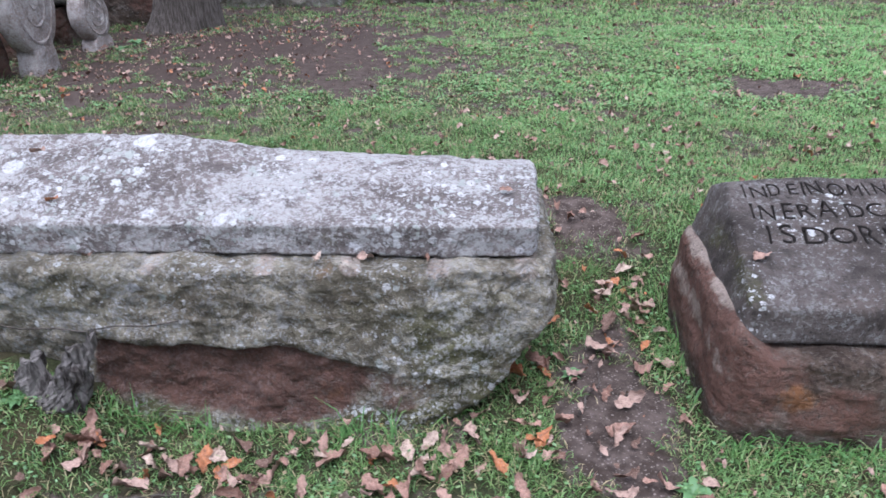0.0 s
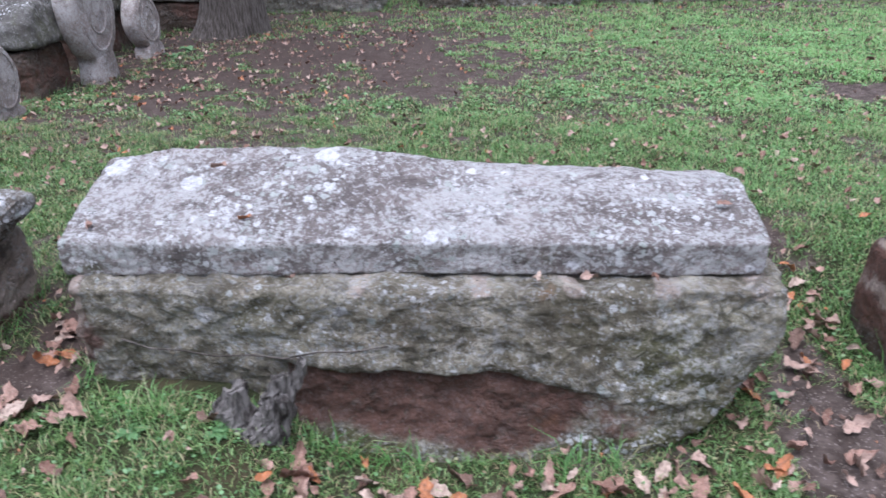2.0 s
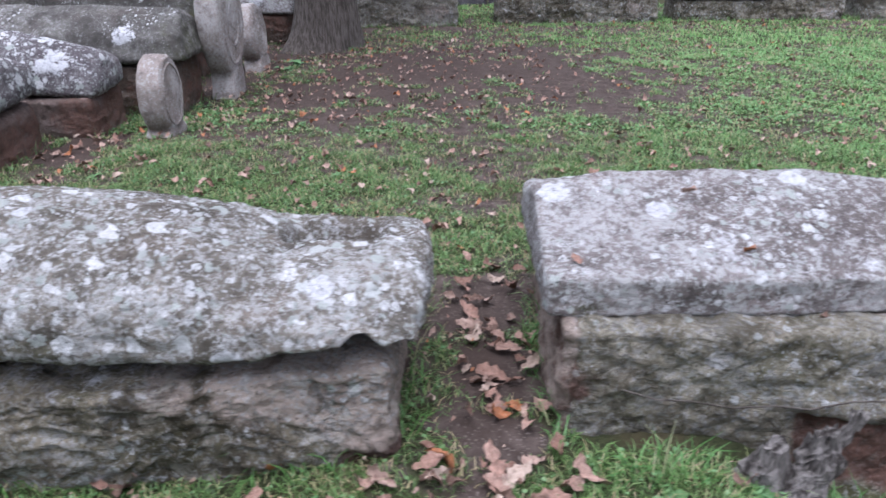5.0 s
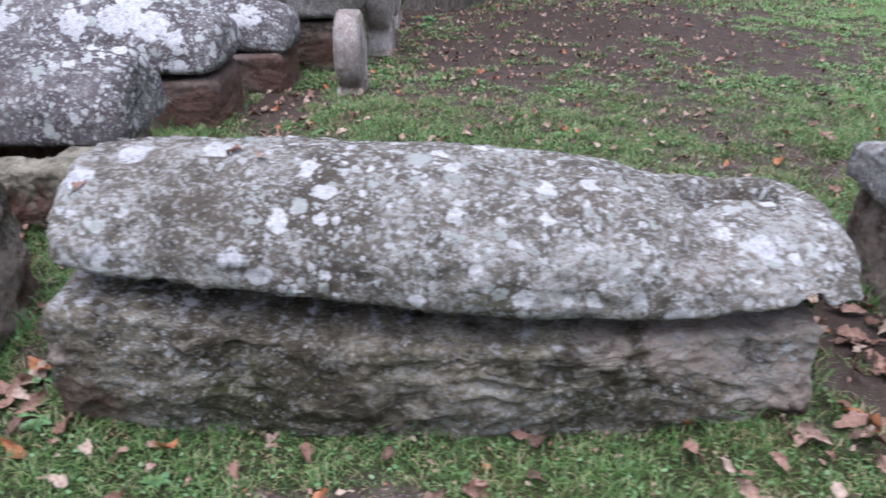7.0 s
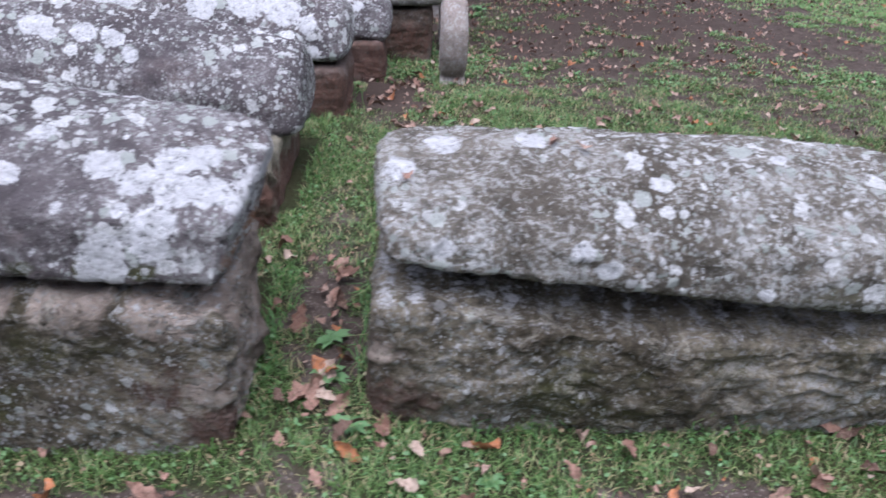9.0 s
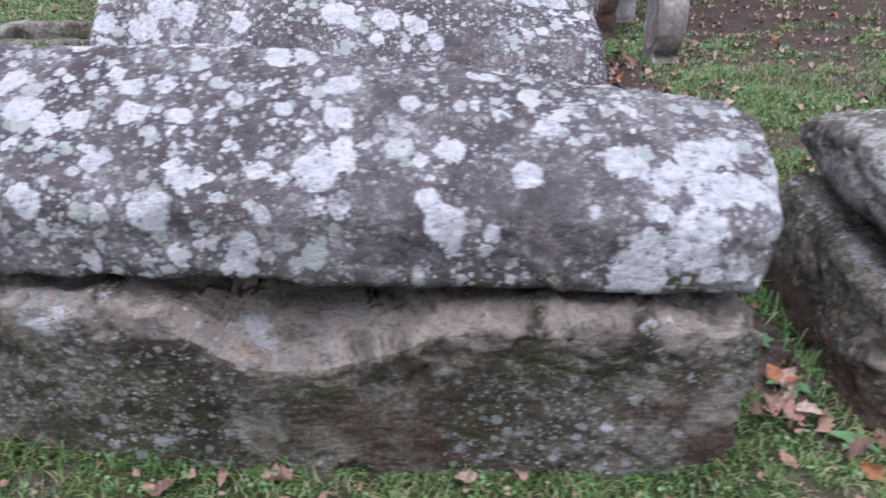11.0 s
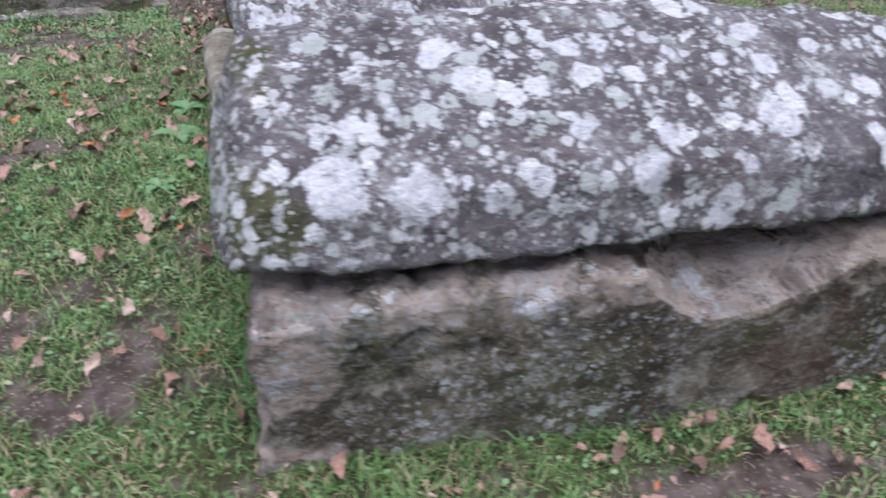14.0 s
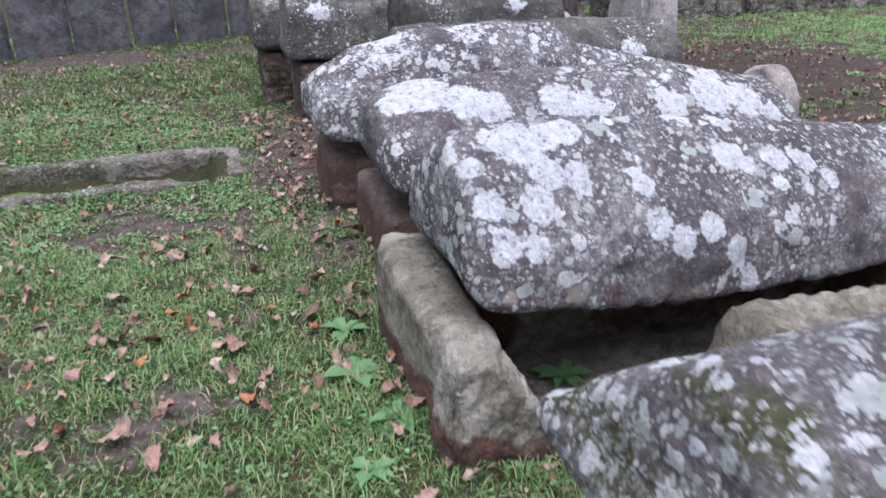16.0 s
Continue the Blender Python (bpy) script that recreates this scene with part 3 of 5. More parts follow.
def foot_a(x):
    """The first box's cross-section: its broken foot stands forward of the rim."""
    a, b = along(x, [(-2.17, 2.10), (-1.0, 2.11), (0.2, 2.18)]), along(x, [(-2.17, 2.98), (0.2, 2.95)])
    low, mid = along(x, [(-2.17, 2.15), (-1.55, 2.10), (-1.42, 1.97), (-0.9, 1.94), (-0.3, 1.97), (0.2, 2.16)]), along(x, [(-2.17, 2.11), (-1.5, 2.09), (-1.3, 2.04), (-0.3, 2.04), (0.2, 2.15)])
    c, d = along(x, [(-2.17, 0.318), (0.2, 0.295)]), along(x, [(-2.17, -0.30), (-0.45, -0.34), (-0.25, -0.29), (0.0, -0.16), (0.12, 0.02), (0.2, 0.12)])
    return [(b, d), (low, d), (mid, 0.45 * c + 0.55 * d), (a, c), (b, c)]


def break_a(p, layers):
    """The red hollow where a slab has split off under a ledge."""
    top = np.interp(p[:, 0], (-1.5, -1.1, -0.8, -0.55, -0.3, 0.0), (0.05, 0.035, 0.04, -0.01, -0.05, -0.12)) + 0.008 * wave(p[:, 0], p[:, 2], 9.0, 21)
    low = np.interp(p[:, 0], (-1.4, -1.1, -0.8, -0.4, -0.1), (-0.18, -0.22, -0.24, -0.20, -0.10)) + 0.03 * wave(p[:, 0], p[:, 2], 6.0, 22)
    r = S(top - p[:, 2], 0, 0.025) * S(p[:, 2] - low, -0.05, 0.07) * S(p[:, 0], -1.50, -1.42) * (1 - S(p[:, 0], -0.75, -0.10)) * (p[:, 1] < 2.4)
    ledge = np.exp(-((p[:, 2] - top - 0.02) / 0.025) ** 2) * S(p[:, 0], -1.7, -1.4) * (1 - S(p[:, 0], -0.3, 0.1)) * (p[:, 1] < 2.4)
    p[:, 1] += (0.030 + 0.022 * wave(p[:, 0], p[:, 2], 7.0, 23)) * r - 0.010 * ledge
    layers["red"] = np.maximum(layers["red"], 1.15 * r)
    layers["moss"] = np.maximum(layers["moss"] * (1 - r), 0.75 * (p[:, 2] < low) * (p[:, 1] < 2.4))
    end = 1 - S(p[:, 0], -2.15, -2.10)
    layers["bare"], layers["red"] = np.maximum(layers["bare"], 0.55 * end), np.maximum(layers["red"], 0.75 * end)
    layers["rust"] = np.maximum(layers["rust"] * (1 - 0.4 * r), 0.5 * r * S(p[:, 0], -0.95, -0.6))


box = loft("box", -2.17, 0.20, foot_a, BOX_FINE, 280, 5, 0.03, (0, 0), 0.016, 0.7, 2, facet=0.4, grit=0.28, shape=break_a,
           patches=[("bare", -0.5, 0.305, 0.05, 0.9), ("bare", -0.2, 0.30, 0.05, 0.8), ("bare", -0.8, 0.31, 0.05, 0.8), ("bare", 0.1, 0.28, 0.06, 0.6), ("bare", -1.2, 0.31, 0.05, 0.6), ("rust", -0.6, 0.30, 0.07, 0.6), ("rust", -0.75, 0.02, 0.10, 0.5), ("red", -0.35, -0.14, 0.16, 0.6), ("moss", -0.1, 0.05, 0.3, 0.7), ("moss", -1.5, 0.2, 0.25, 0.5), ("red", -2.15, 0.12, 0.10, 0.8), ("moss", -0.4, 0.12, 0.3, 0.3), ("moss", -2.0, 0.1, 0.2, 0.3), ("moss", -1.9, -0.1, 0.3, 0.5), ("lichen", -1.72, 0.22, 0.05, 0.9), ("lichen", -1.25, 0.24, 0.04, 0.8)], base=base)
sarcophagus(-2.12, -0.2, 2.02, 2.95, "grey sandstone sarcophagus with a lichened gabled lid, between two others", lid, M_LID_PALE, "grey gabled lid crusted with pale lichen", box, M_BOX_PALE, "cracked grey and red stone box", base)

# B: engraved lid with an inclined face
base = (1.7, 2.4, -0.2)
lid = loft("lid", 0.835, 2.75, lid_shape(2.05, 2.86, 0.095, 0.225, 2.72, [(0.76, 0.40), (1.2, 0.425), (2.75, 0.42)], 0.02, 0.012, 0.33), LID_N, 150, 1, 0.028, (0.30, 0), 0.006, 0.0, 3,
           patches=[("moss", 0.8, 0.25, 0.12, 0.6), ("moss", 0.8, 0.12, 0.2, 0.4)], base=base)
box = loft("box", 0.75, 2.80, box_shape([(0.71, 2.02), (0.86, 1.95), (2.8, 1.95)], 2.90, [(0.71, 0.19), (0.80, 0.17), (0.90, 0.09), (2.8, 0.09)], -0.36, 0.0, 0.03), BOX_N, 110, 5, 0.08, (0.03, 0), 0.011, 0.6, 4, facet=0.35,
           patches=[("red", 0.76, 0.0, 0.28, 0.9), ("red", 1.1, -0.1, 0.2, 0.7), ("red", 0.76, 0.12, 0.14, 0.7), ("bare", 0.78, 0.2, 0.10, 0.75), ("bare", 0.74, 0.0, 0.10, 0.5), ("rust", 0.98, -0.05, 0.1, 0.8)], base=base)
inscribed = sarcophagus(0.78, 2.8, 2.02, 2.9, "dark sandstone sarcophagus with an engraved lid on a red-brown box", lid, M_LID_DARK, "dark lid engraved with three worn lines of capitals", box, M_BOX_BROWN, "rough red-brown stone box", base)

# C: rounded lid with a worn head end
def hollow_c(p, layers):
    """A square-cut basin worn into the head end."""
    r = S(p[:, 0], -3.05, -2.97) * (1 - S(p[:, 0], -2.78, -2.70)) * S(p[:, 1], 2.34, 2.40) * (1 - S(p[:, 1], 2.54, 2.60)) * (p[:, 2] > 0.36)
    p[:, 2] -= 0.11 * r
    layers["lichen"] = layers["lichen"] * (1 - r)


base = (-3.75, 2.3, -0.15)
lid = loft("lid", -4.89, -2.58, lid_shape([(-4.94, 1.96), (-4.5, 1.93), (-2.9, 1.92), (-2.57, 1.99)], [(-4.94, 2.72), (-2.57, 2.72)],
           [(-4.94, 0.43), (-4.82, 0.40), (-4.5, 0.365), (-4.2, 0.31), (-3.7, 0.285), (-3.08, 0.285), (-3.02, 0.285), (-2.96, 0.335), (-2.80, 0.335), (-2.765, 0.385), (-2.735, 0.385), (-2.70, 0.325), (-2.57, 0.33)],
           [(-4.94, 0.51), (-3.3, 0.46), (-3.05, 0.42), (-2.57, 0.40)], [(-4.94, 2.36), (-2.57, 2.34)], [(-4.94, 0.635), (-4.7, 0.65), (-3.7, 0.645), (-3.4, 0.63), (-3.22, 0.60), (-3.10, 0.53), (-3.0, 0.475), (-2.72, 0.485), (-2.57, 0.45)],
           0.035, 0.085), LID_FINE, 250, 22, 0.07, (-0.05, -0.1), 0.012, 0.0, 5, grit=0.5, shape=hollow_c,
           patches=[("lichen", -4.70, 0.64, 0.06, 1.1, 2.30), ("lichen", -4.44, 0.64, 0.05, 1.1, 2.32), ("lichen", -4.83, 0.58, 0.06, 0.9, 2.2), ("lichen", -4.33, 0.47, 0.045, 1.0), ("lichen", -4.25, 0.42, 0.045, 0.95), ("lichen", -4.1, 0.61, 0.03, 1.0, 2.13), ("lichen", -3.73, 0.63, 0.03, 1.0, 2.24),
                    ("lichen", -2.86, 0.50, 0.045, 1.0, 2.06), ("lichen", -4.7, 0.47, 0.05, 0.9), ("lichen", -3.82, 0.36, 0.03, 1.0), *[("moss", -4.8 + 0.15 * i, along(-4.8 + 0.15 * i, [(-4.95, 0.36), (-4.4, 0.31), (-3.8, 0.27), (-2.66, 0.30)]), 0.07, 0.75) for i in range(14)], ("moss", -3.6, 0.30, 0.25, 0.6), ("lichen", -3.1, 0.33, 0.05, 0.85)], base=base)
box = loft("box", -4.90, -2.66, box_shape([(-4.95, 1.90), (-3.4, 1.92), (-2.9, 1.97), (-2.66, 1.98)], 2.70, [(-4.95, 0.345), (-4.7, 0.355), (-4.4, 0.285), (-4.05, 0.245), (-3.4, 0.245), (-2.66, 0.30)], -0.25, 0.05, 0.01, 0.035), BOX_FINE, 270, 6, 0.05, (0.02, 0), 0.014, 0.3, 6, facet=0.5, grit=0.5,
           patches=[*[("lichen", -4.86 + 0.09 * i, along(-4.86 + 0.09 * i, [(-4.95, 0.32), (-4.7, 0.33), (-4.4, 0.26), (-4.05, 0.22), (-3.4, 0.22), (-2.66, 0.27)]), 0.05, 0.5) for i in range(18)], ("moss", -4.3, 0.0, 0.3, 0.6), ("moss", -3.9, 0.12, 0.16, 0.5), ("moss", -3.5, 0.05, 0.5, 0.4), ("bare", -2.72, 0.15, 0.24, 1.1), ("bare", -3.0, 0.2, 0.2, 0.9), ("bare", -3.3, 0.2, 0.1, 0.7), ("red", -2.72, -0.02, 0.16, 0.8), ("bare", -4.88, 0.2, 0.12, 0.5), ("red", -4.85, 0.0, 0.2, 0.7)], base=base)
sarcophagus(-4.88, -2.70, 2.06, 2.7, "grey sandstone sarcophagus with a rounded lid, its head end worn hollow", lid, M_LID_GREY, "rounded lid spotted with white lichen", box, M_BOX_OLIVE, "mossy dark stone box", base)

# H: the large hipped lid with white lichen rosettes
def skew_h(p, layers):
    """The ends run askew to the length."""
    w = np.clip((p[:, 0] + 7.5) / 2.3, 0, 1)
    p[:, 0] += 0.03 * (1 - w) ** 6 * (p[:, 1] - 1.86) - 0.42 * w ** 6 * np.clip(p[:, 1] - 2.25, 0, 1)


def break_h(p, layers):
    """The front rim is chipped away in a long pale scoop."""
    skew_h(p, layers)
    p[:, 0] += 0.15 * (1 - np.clip((p[:, 0] + 7.5) / 2.3, 0, 1)) ** 6 * (p[:, 1] - 1.82)
    lip = np.interp(p[:, 0], (-6.66, -6.60, -6.52, -6.40, -6.28, -6.10, -5.96, -5.85), (0.46, 0.34, 0.25, 0.215, 0.225, 0.285, 0.34, 0.46)) + 0.012 * wave(p[:, 0], p[:, 2], 12.0, 24)
    over = np.clip(p[:, 2] - lip, 0, 0.3)
    face = p[:, 1] < 2.12
    p[:, 1] = np.where(face, np.maximum(p[:, 1], 1.80 + 1.15 * over + 0.28 * S(over, 0.10, 0.14) * S(p[:, 0], -6.42, -6.36) * (1 - S(p[:, 0], -6.16, -6.08))), p[:, 1])
    p[:, 2] -= np.where(face & (over > 0), 0.22 * over, 0)
    r = S(over, 0.0, 0.02) * (p[:, 1] < 2.25)
    end = np.maximum(S(p[:, 0], -5.37, -5.32) * S(p[:, 1], 1.84, 1.90), (1 - S(p[:, 0], -7.43, -7.36)) * S(p[:, 1], 1.82, 1.92))
    layers["red"] = np.maximum(layers["red"] * (1 - end), 0.4 * end * (p[:, 0] > -6))
    r = np.maximum(r, end)
    layers["bare"] = np.maximum(layers["bare"], 1.2 * r)
    layers["moss"] = layers["moss"] * (1 - r)
    layers["lichen"] = np.maximum(layers["lichen"] * (1 - r), 0.55 * r * np.exp(-((p[:, 0] + 6.45) / 0.12) ** 2) * (p[:, 2] < 0.33))


base = (-6.4, 2.3, -0.15)
lid = loft("lid", -7.51, -5.19, lid_shape([(-7.5, 1.88), (-7.3, 1.83), (-5.17, 1.84)], [(-7.6, 2.74), (-5.17, 2.68)], [(-7.6, 0.50), (-7.2, 0.475), (-6.8, 0.44), (-6.5, 0.43), (-5.8, 0.41), (-5.17, 0.385)],
           [(-7.6, 0.66), (-6.5, 0.64), (-5.17, 0.57)], [(-7.6, 2.33), (-5.17, 2.30)], [(-7.52, 0.84), (-7.2, 0.88), (-6.55, 0.87), (-5.97, 0.825), (-5.4, 0.735), (-5.17, 0.685)],
           0.035, 0.05, [(-7.5, 0.52), (-5.2, 0.48)]), LID_FINE, 270, 10, 0.05, (0.32, 0.30), 0.010, 0.0, 7, grit=0.45, shape=skew_h,
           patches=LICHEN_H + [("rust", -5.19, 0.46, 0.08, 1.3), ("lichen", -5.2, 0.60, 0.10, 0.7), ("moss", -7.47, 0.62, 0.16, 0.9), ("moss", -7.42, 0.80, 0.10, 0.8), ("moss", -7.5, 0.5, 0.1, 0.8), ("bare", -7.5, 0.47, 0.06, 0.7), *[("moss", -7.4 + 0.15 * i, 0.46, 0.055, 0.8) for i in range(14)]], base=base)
box = loft("box", -7.48, -5.28, box_shape(1.79, [(-7.52, 2.74), (-5.28, 2.70)], [(-7.52, 0.485), (-7.0, 0.45), (-6.62, 0.42), (-6.1, 0.40), (-5.28, 0.365)], -0.28, 0.03, 0.01, 0.03), BOX_FINE, 280, 6, 0.035, (-0.03, 0.03), 0.019, 0.9, 8, facet=1.0, grit=0.75, shape=break_h,
           patches=[*[("bare", -7.4 + 0.25 * i, 0.43 - 0.01 * i, 0.12, 0.92) for i in range(9)], ("moss", -7.26, 0.33, 0.13, 1.25), ("moss", -5.7, 0.3, 0.22, 0.75), ("moss", -6.8, 0.1, 0.25, 0.8), ("moss", -6.3, 0.16, 0.1, 0.7), ("moss", -5.9, 0.06, 0.14, 0.7), ("moss", -7.2, 0.1, 0.12, 0.7), ("bare", -6.75, 0.37, 0.12, 0.55), ("bare", -7.46, 0.3, 0.16, 0.95), ("bare", -7.46, 0.0, 0.18, 0.9), ("bare", -5.95, 0.34, 0.12, 0.5), ("red", -6.1, 0.05, 0.35, 0.55), ("red", -5.4, 0.1, 0.2, 0.6), ("bare", -5.29, 0.12, 0.14, 0.7), ("red", -5.29, -0.02, 0.16, 0.8), ("lichen", -6.46, 0.26, 0.06, 0.5), ("lichen", -7.45, 0.3, 0.1, 0.5), ("lichen", -6.9, 0.39, 0.1, 0.55)], base=base)
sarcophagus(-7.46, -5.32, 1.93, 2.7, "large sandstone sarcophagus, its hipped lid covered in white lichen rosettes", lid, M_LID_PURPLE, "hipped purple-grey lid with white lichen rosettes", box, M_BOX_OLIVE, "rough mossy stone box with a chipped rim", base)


# ---------------------------------------------------------------- second file of sarcophagi, end to end along y
def trough(x0, x1, y0, y1, zt, zb, wall, seed, base, gap=None, mat_patches=(), floor=0.12):
    """A hollowed stone box. gap: a stretch of the front wall that is broken away, and how low."""
    pieces = []

    def rim(x, lo):
        top_z = along(x, zt)
        if gap:
            g = np.clip((x - gap[0] + 0.06) / 0.32, 0, 1) * (1 - S(x, gap[1] - 0.1, gap[1] + 0.06))
            return lo + (1 - g) * (top_z - lo)
        return top_z
    pieces.append(loft("w", x0, x1, lambda x: [(y0 + wall, zb), (y0 + 0.03, zb), (y0, (rim(x, gap[2] if gap else 0) + zb) / 2), (y0 + 0.02, rim(x, gap[2] if gap else 0)), (y0 + wall, rim(x, gap[2] if gap else 0))], (8, 18, 18, 10, 12), 150, 4, 0.04, (0, 0), 0.014, 0.5, seed, grit=0.6, patches=mat_patches, base=base, facet=0.4))
    pieces.append(loft("w", x0 + 0.02, x1 - 0.02, lambda x: [(y1, zb), (y1 - wall, zb), (y1 - wall, (along(x, zt) + zb) / 2), (y1 - wall, along(x, zt)), (y1, along(x, zt))], (6, 6, 6, 6, 8), 50, 3, 0.04, (0, 0), 0.012, 0.4, seed + 1, patches=mat_patches, base=base))
    for a, b in ((x0 + 0.005, x0 + wall), (x1 - wall, x1 - 0.005)):
        pieces.append(loft("w", a, b, lambda x: [(y1 - 0.04, zb), (y0 + 0.13, zb), (y0 + 0.13, (along(x, zt) + zb) / 2), (y0 + 0.13, along(x, zt) - 0.006), (y1 - 0.04, along(x, zt) - 0.006)], (26, 16, 16, 30, 14), 20, 4, 0.04, (0, 0), 0.012, 0.4, seed + 2, patches=mat_patches, base=base))
    pieces.append(loft("w", x0 + 0.06, x1 - 0.06, lambda x: [(y1 - 0.06, zb), (y0 + 0.06, zb), (y0 + 0.06, zb + 0.08), (y0 + 0.06, zb + floor), (y1 - 0.06, zb + floor)], (8, 4, 4, 8, 6), 40, 2, 0.03, (0, 0), 0.01, 0.0, seed + 3, base=base))
    bm = bmesh.new()
    for me in pieces:
        bm.from_mesh(me)
        bpy.data.meshes.remove(me)
    me = bpy.data.meshes.new("box")
    bm.to_mesh(me)
    bm.free()
    me.shade_smooth()
    return me


# D: propped lid over an open, broken box
base = (-6.4, 3.6, -0.1)
lid = loft("lid", -7.42, -5.33, lid_shape([(-7.56, 3.20), (-5.18, 3.42)], [(-7.56, 3.92), (-5.18, 4.02)], [(-7.42, 0.42), (-7.2, 0.36), (-7.0, 0.31), (-6.4, 0.24), (-5.9, 0.20), (-5.3, 0.20)],
           [(-7.56, 0.58), (-7.0, 0.51), (-5.18, 0.38)], [(-7.56, 3.60), (-5.18, 3.82)], [(-7.56, 0.78), (-7.3, 0.83), (-6.95, 0.82), (-6.5, 0.77), (-6.0, 0.70), (-5.5, 0.62), (-5.18, 0.56)],
           0.04, 0.08), LID_N, 150, 6, 0.06, (0.05, -0.05), 0.010, 0.0, 9, grit=0.4, patches=LICHEN_D + [*[("red" if i % 2 else "bare", -7.32 + 0.11 * i, 0.45 - 0.02 * i, 0.07, 0.55) for i in range(9)]], base=base)
box = trough(-7.54, -5.40, 3.08, 3.98, [(-7.55, 0.37), (-7.3, 0.34), (-7.2, 0.30), (-6.0, 0.235), (-5.3, 0.225)], -0.22, 0.20, 10, base, (-7.34, -6.60, -0.08), [("red", -7.5, 0.02, 0.20, 1.1), ("red", -7.2, -0.02, 0.20, 1.1), *[("red", -6.5 + 0.25 * i, 0.0, 0.28, 0.75) for i in range(5)]], 0.10)
sarcophagus(-7.48, -5.32, 3.2, 4.05, "sandstone sarcophagus, its rounded lid propped over a broken open box", lid, M_LID_PURPLE, "rounded purple-grey lid with large white lichen patches", box, M_BOX_BROKEN, "hollow pale stone box with a broken front wall", base)

# E
base = (-6.3, 4.7, -0.1)
lid = loft("lid", -7.38, -5.21, lid_shape([(-7.46, 4.22), (-5.10, 4.40)], [(-7.46, 4.95), (-5.10, 5.10)], [(-7.46, 0.38), (-7.2, 0.32), (-6.4, 0.28), (-5.10, 0.27)],
           [(-7.46, 0.52), (-5.10, 0.44)], [(-7.46, 4.58), (-5.10, 4.78)], [(-7.46, 0.66), (-7.2, 0.73), (-6.6, 0.75), (-5.9, 0.72), (-5.55, 0.65), (-5.10, 0.53)],
           0.04, 0.10), LID_N, 120, 8, 0.08, (-0.05, -0.1), 0.011, 0.0, 12, patches=LICHEN_E, base=base)
box = loft("box", -7.38, -5.22, box_shape([(-7.38, 4.30), (-5.22, 4.38)], 5.0, 0.25, -0.25), BOX_N, 80, 4, 0.06, (0, 0), 0.014, 0.5, 13, patches=[("red", -7.3, 0.05, 0.3, 0.8), ("red", -5.3, 0.05, 0.3, 0.8), ("lichen", -5.5, 0.15, 0.08, 0.5)], base=base)
sarcophagus(-7.36, -5.24, 4.35, 5.0, "sandstone sarcophagus with a rounded lid mottled white by lichen", lid, M_LID_PURPLE, "rounded lid mottled with bright white lichen", box, M_BOX_RED, "plain reddish stone box", base)

# F
base = (-6.3, 5.6, -0.15)
lid = loft("lid", -7.48, -5.03, lid_shape([(-7.52, 5.25), (-4.95, 5.38)], 5.98, [(-7.52, 0.32), (-7.2, 0.22), (-6.4, 0.2), (-4.95, 0.15)],
           [(-7.52, 0.46), (-6.4, 0.5), (-4.95, 0.32)], 5.6, [(-7.52, 0.52), (-7.25, 0.70), (-6.9, 0.78), (-6.4, 0.81), (-6.05, 0.79), (-5.9, 0.66), (-4.95, 0.44)],
           0.04, 0.10), LID_N, 110, 8, 0.08, (0.05, -0.1), 0.012, 0.0, 14, patches=[("lichen", -7.1, 0.75, 0.3, 0.62), ("lichen", -6.6, 0.79, 0.2, 0.6), ("moss", -7.5, 0.35, 0.15, 0.7), ("lichen", -5.3, 0.4, 0.15, 0.8), ("lichen", -5.9, 0.74, 0.1, 0.8)], base=base)
box = loft("box", -7.40, -5.05, box_shape(5.34, 5.95, 0.16, -0.32), BOX_N, 80, 4, 0.06, (0, 0), 0.014, 0.4, 15, patches=[("red", -7.3, 0.0, 0.3, 0.8), ("red", -5.1, 0.0, 0.3, 0.8)], base=base)
sarcophagus(-7.38, -5.1, 5.35, 5.95, "sandstone sarcophagus with a humped lid, pale lichen on its ridge", lid, M_LID_PURPLE, "humped lid with a pale lichened ridge", box, M_BOX_RED, "plain reddish stone box", base)

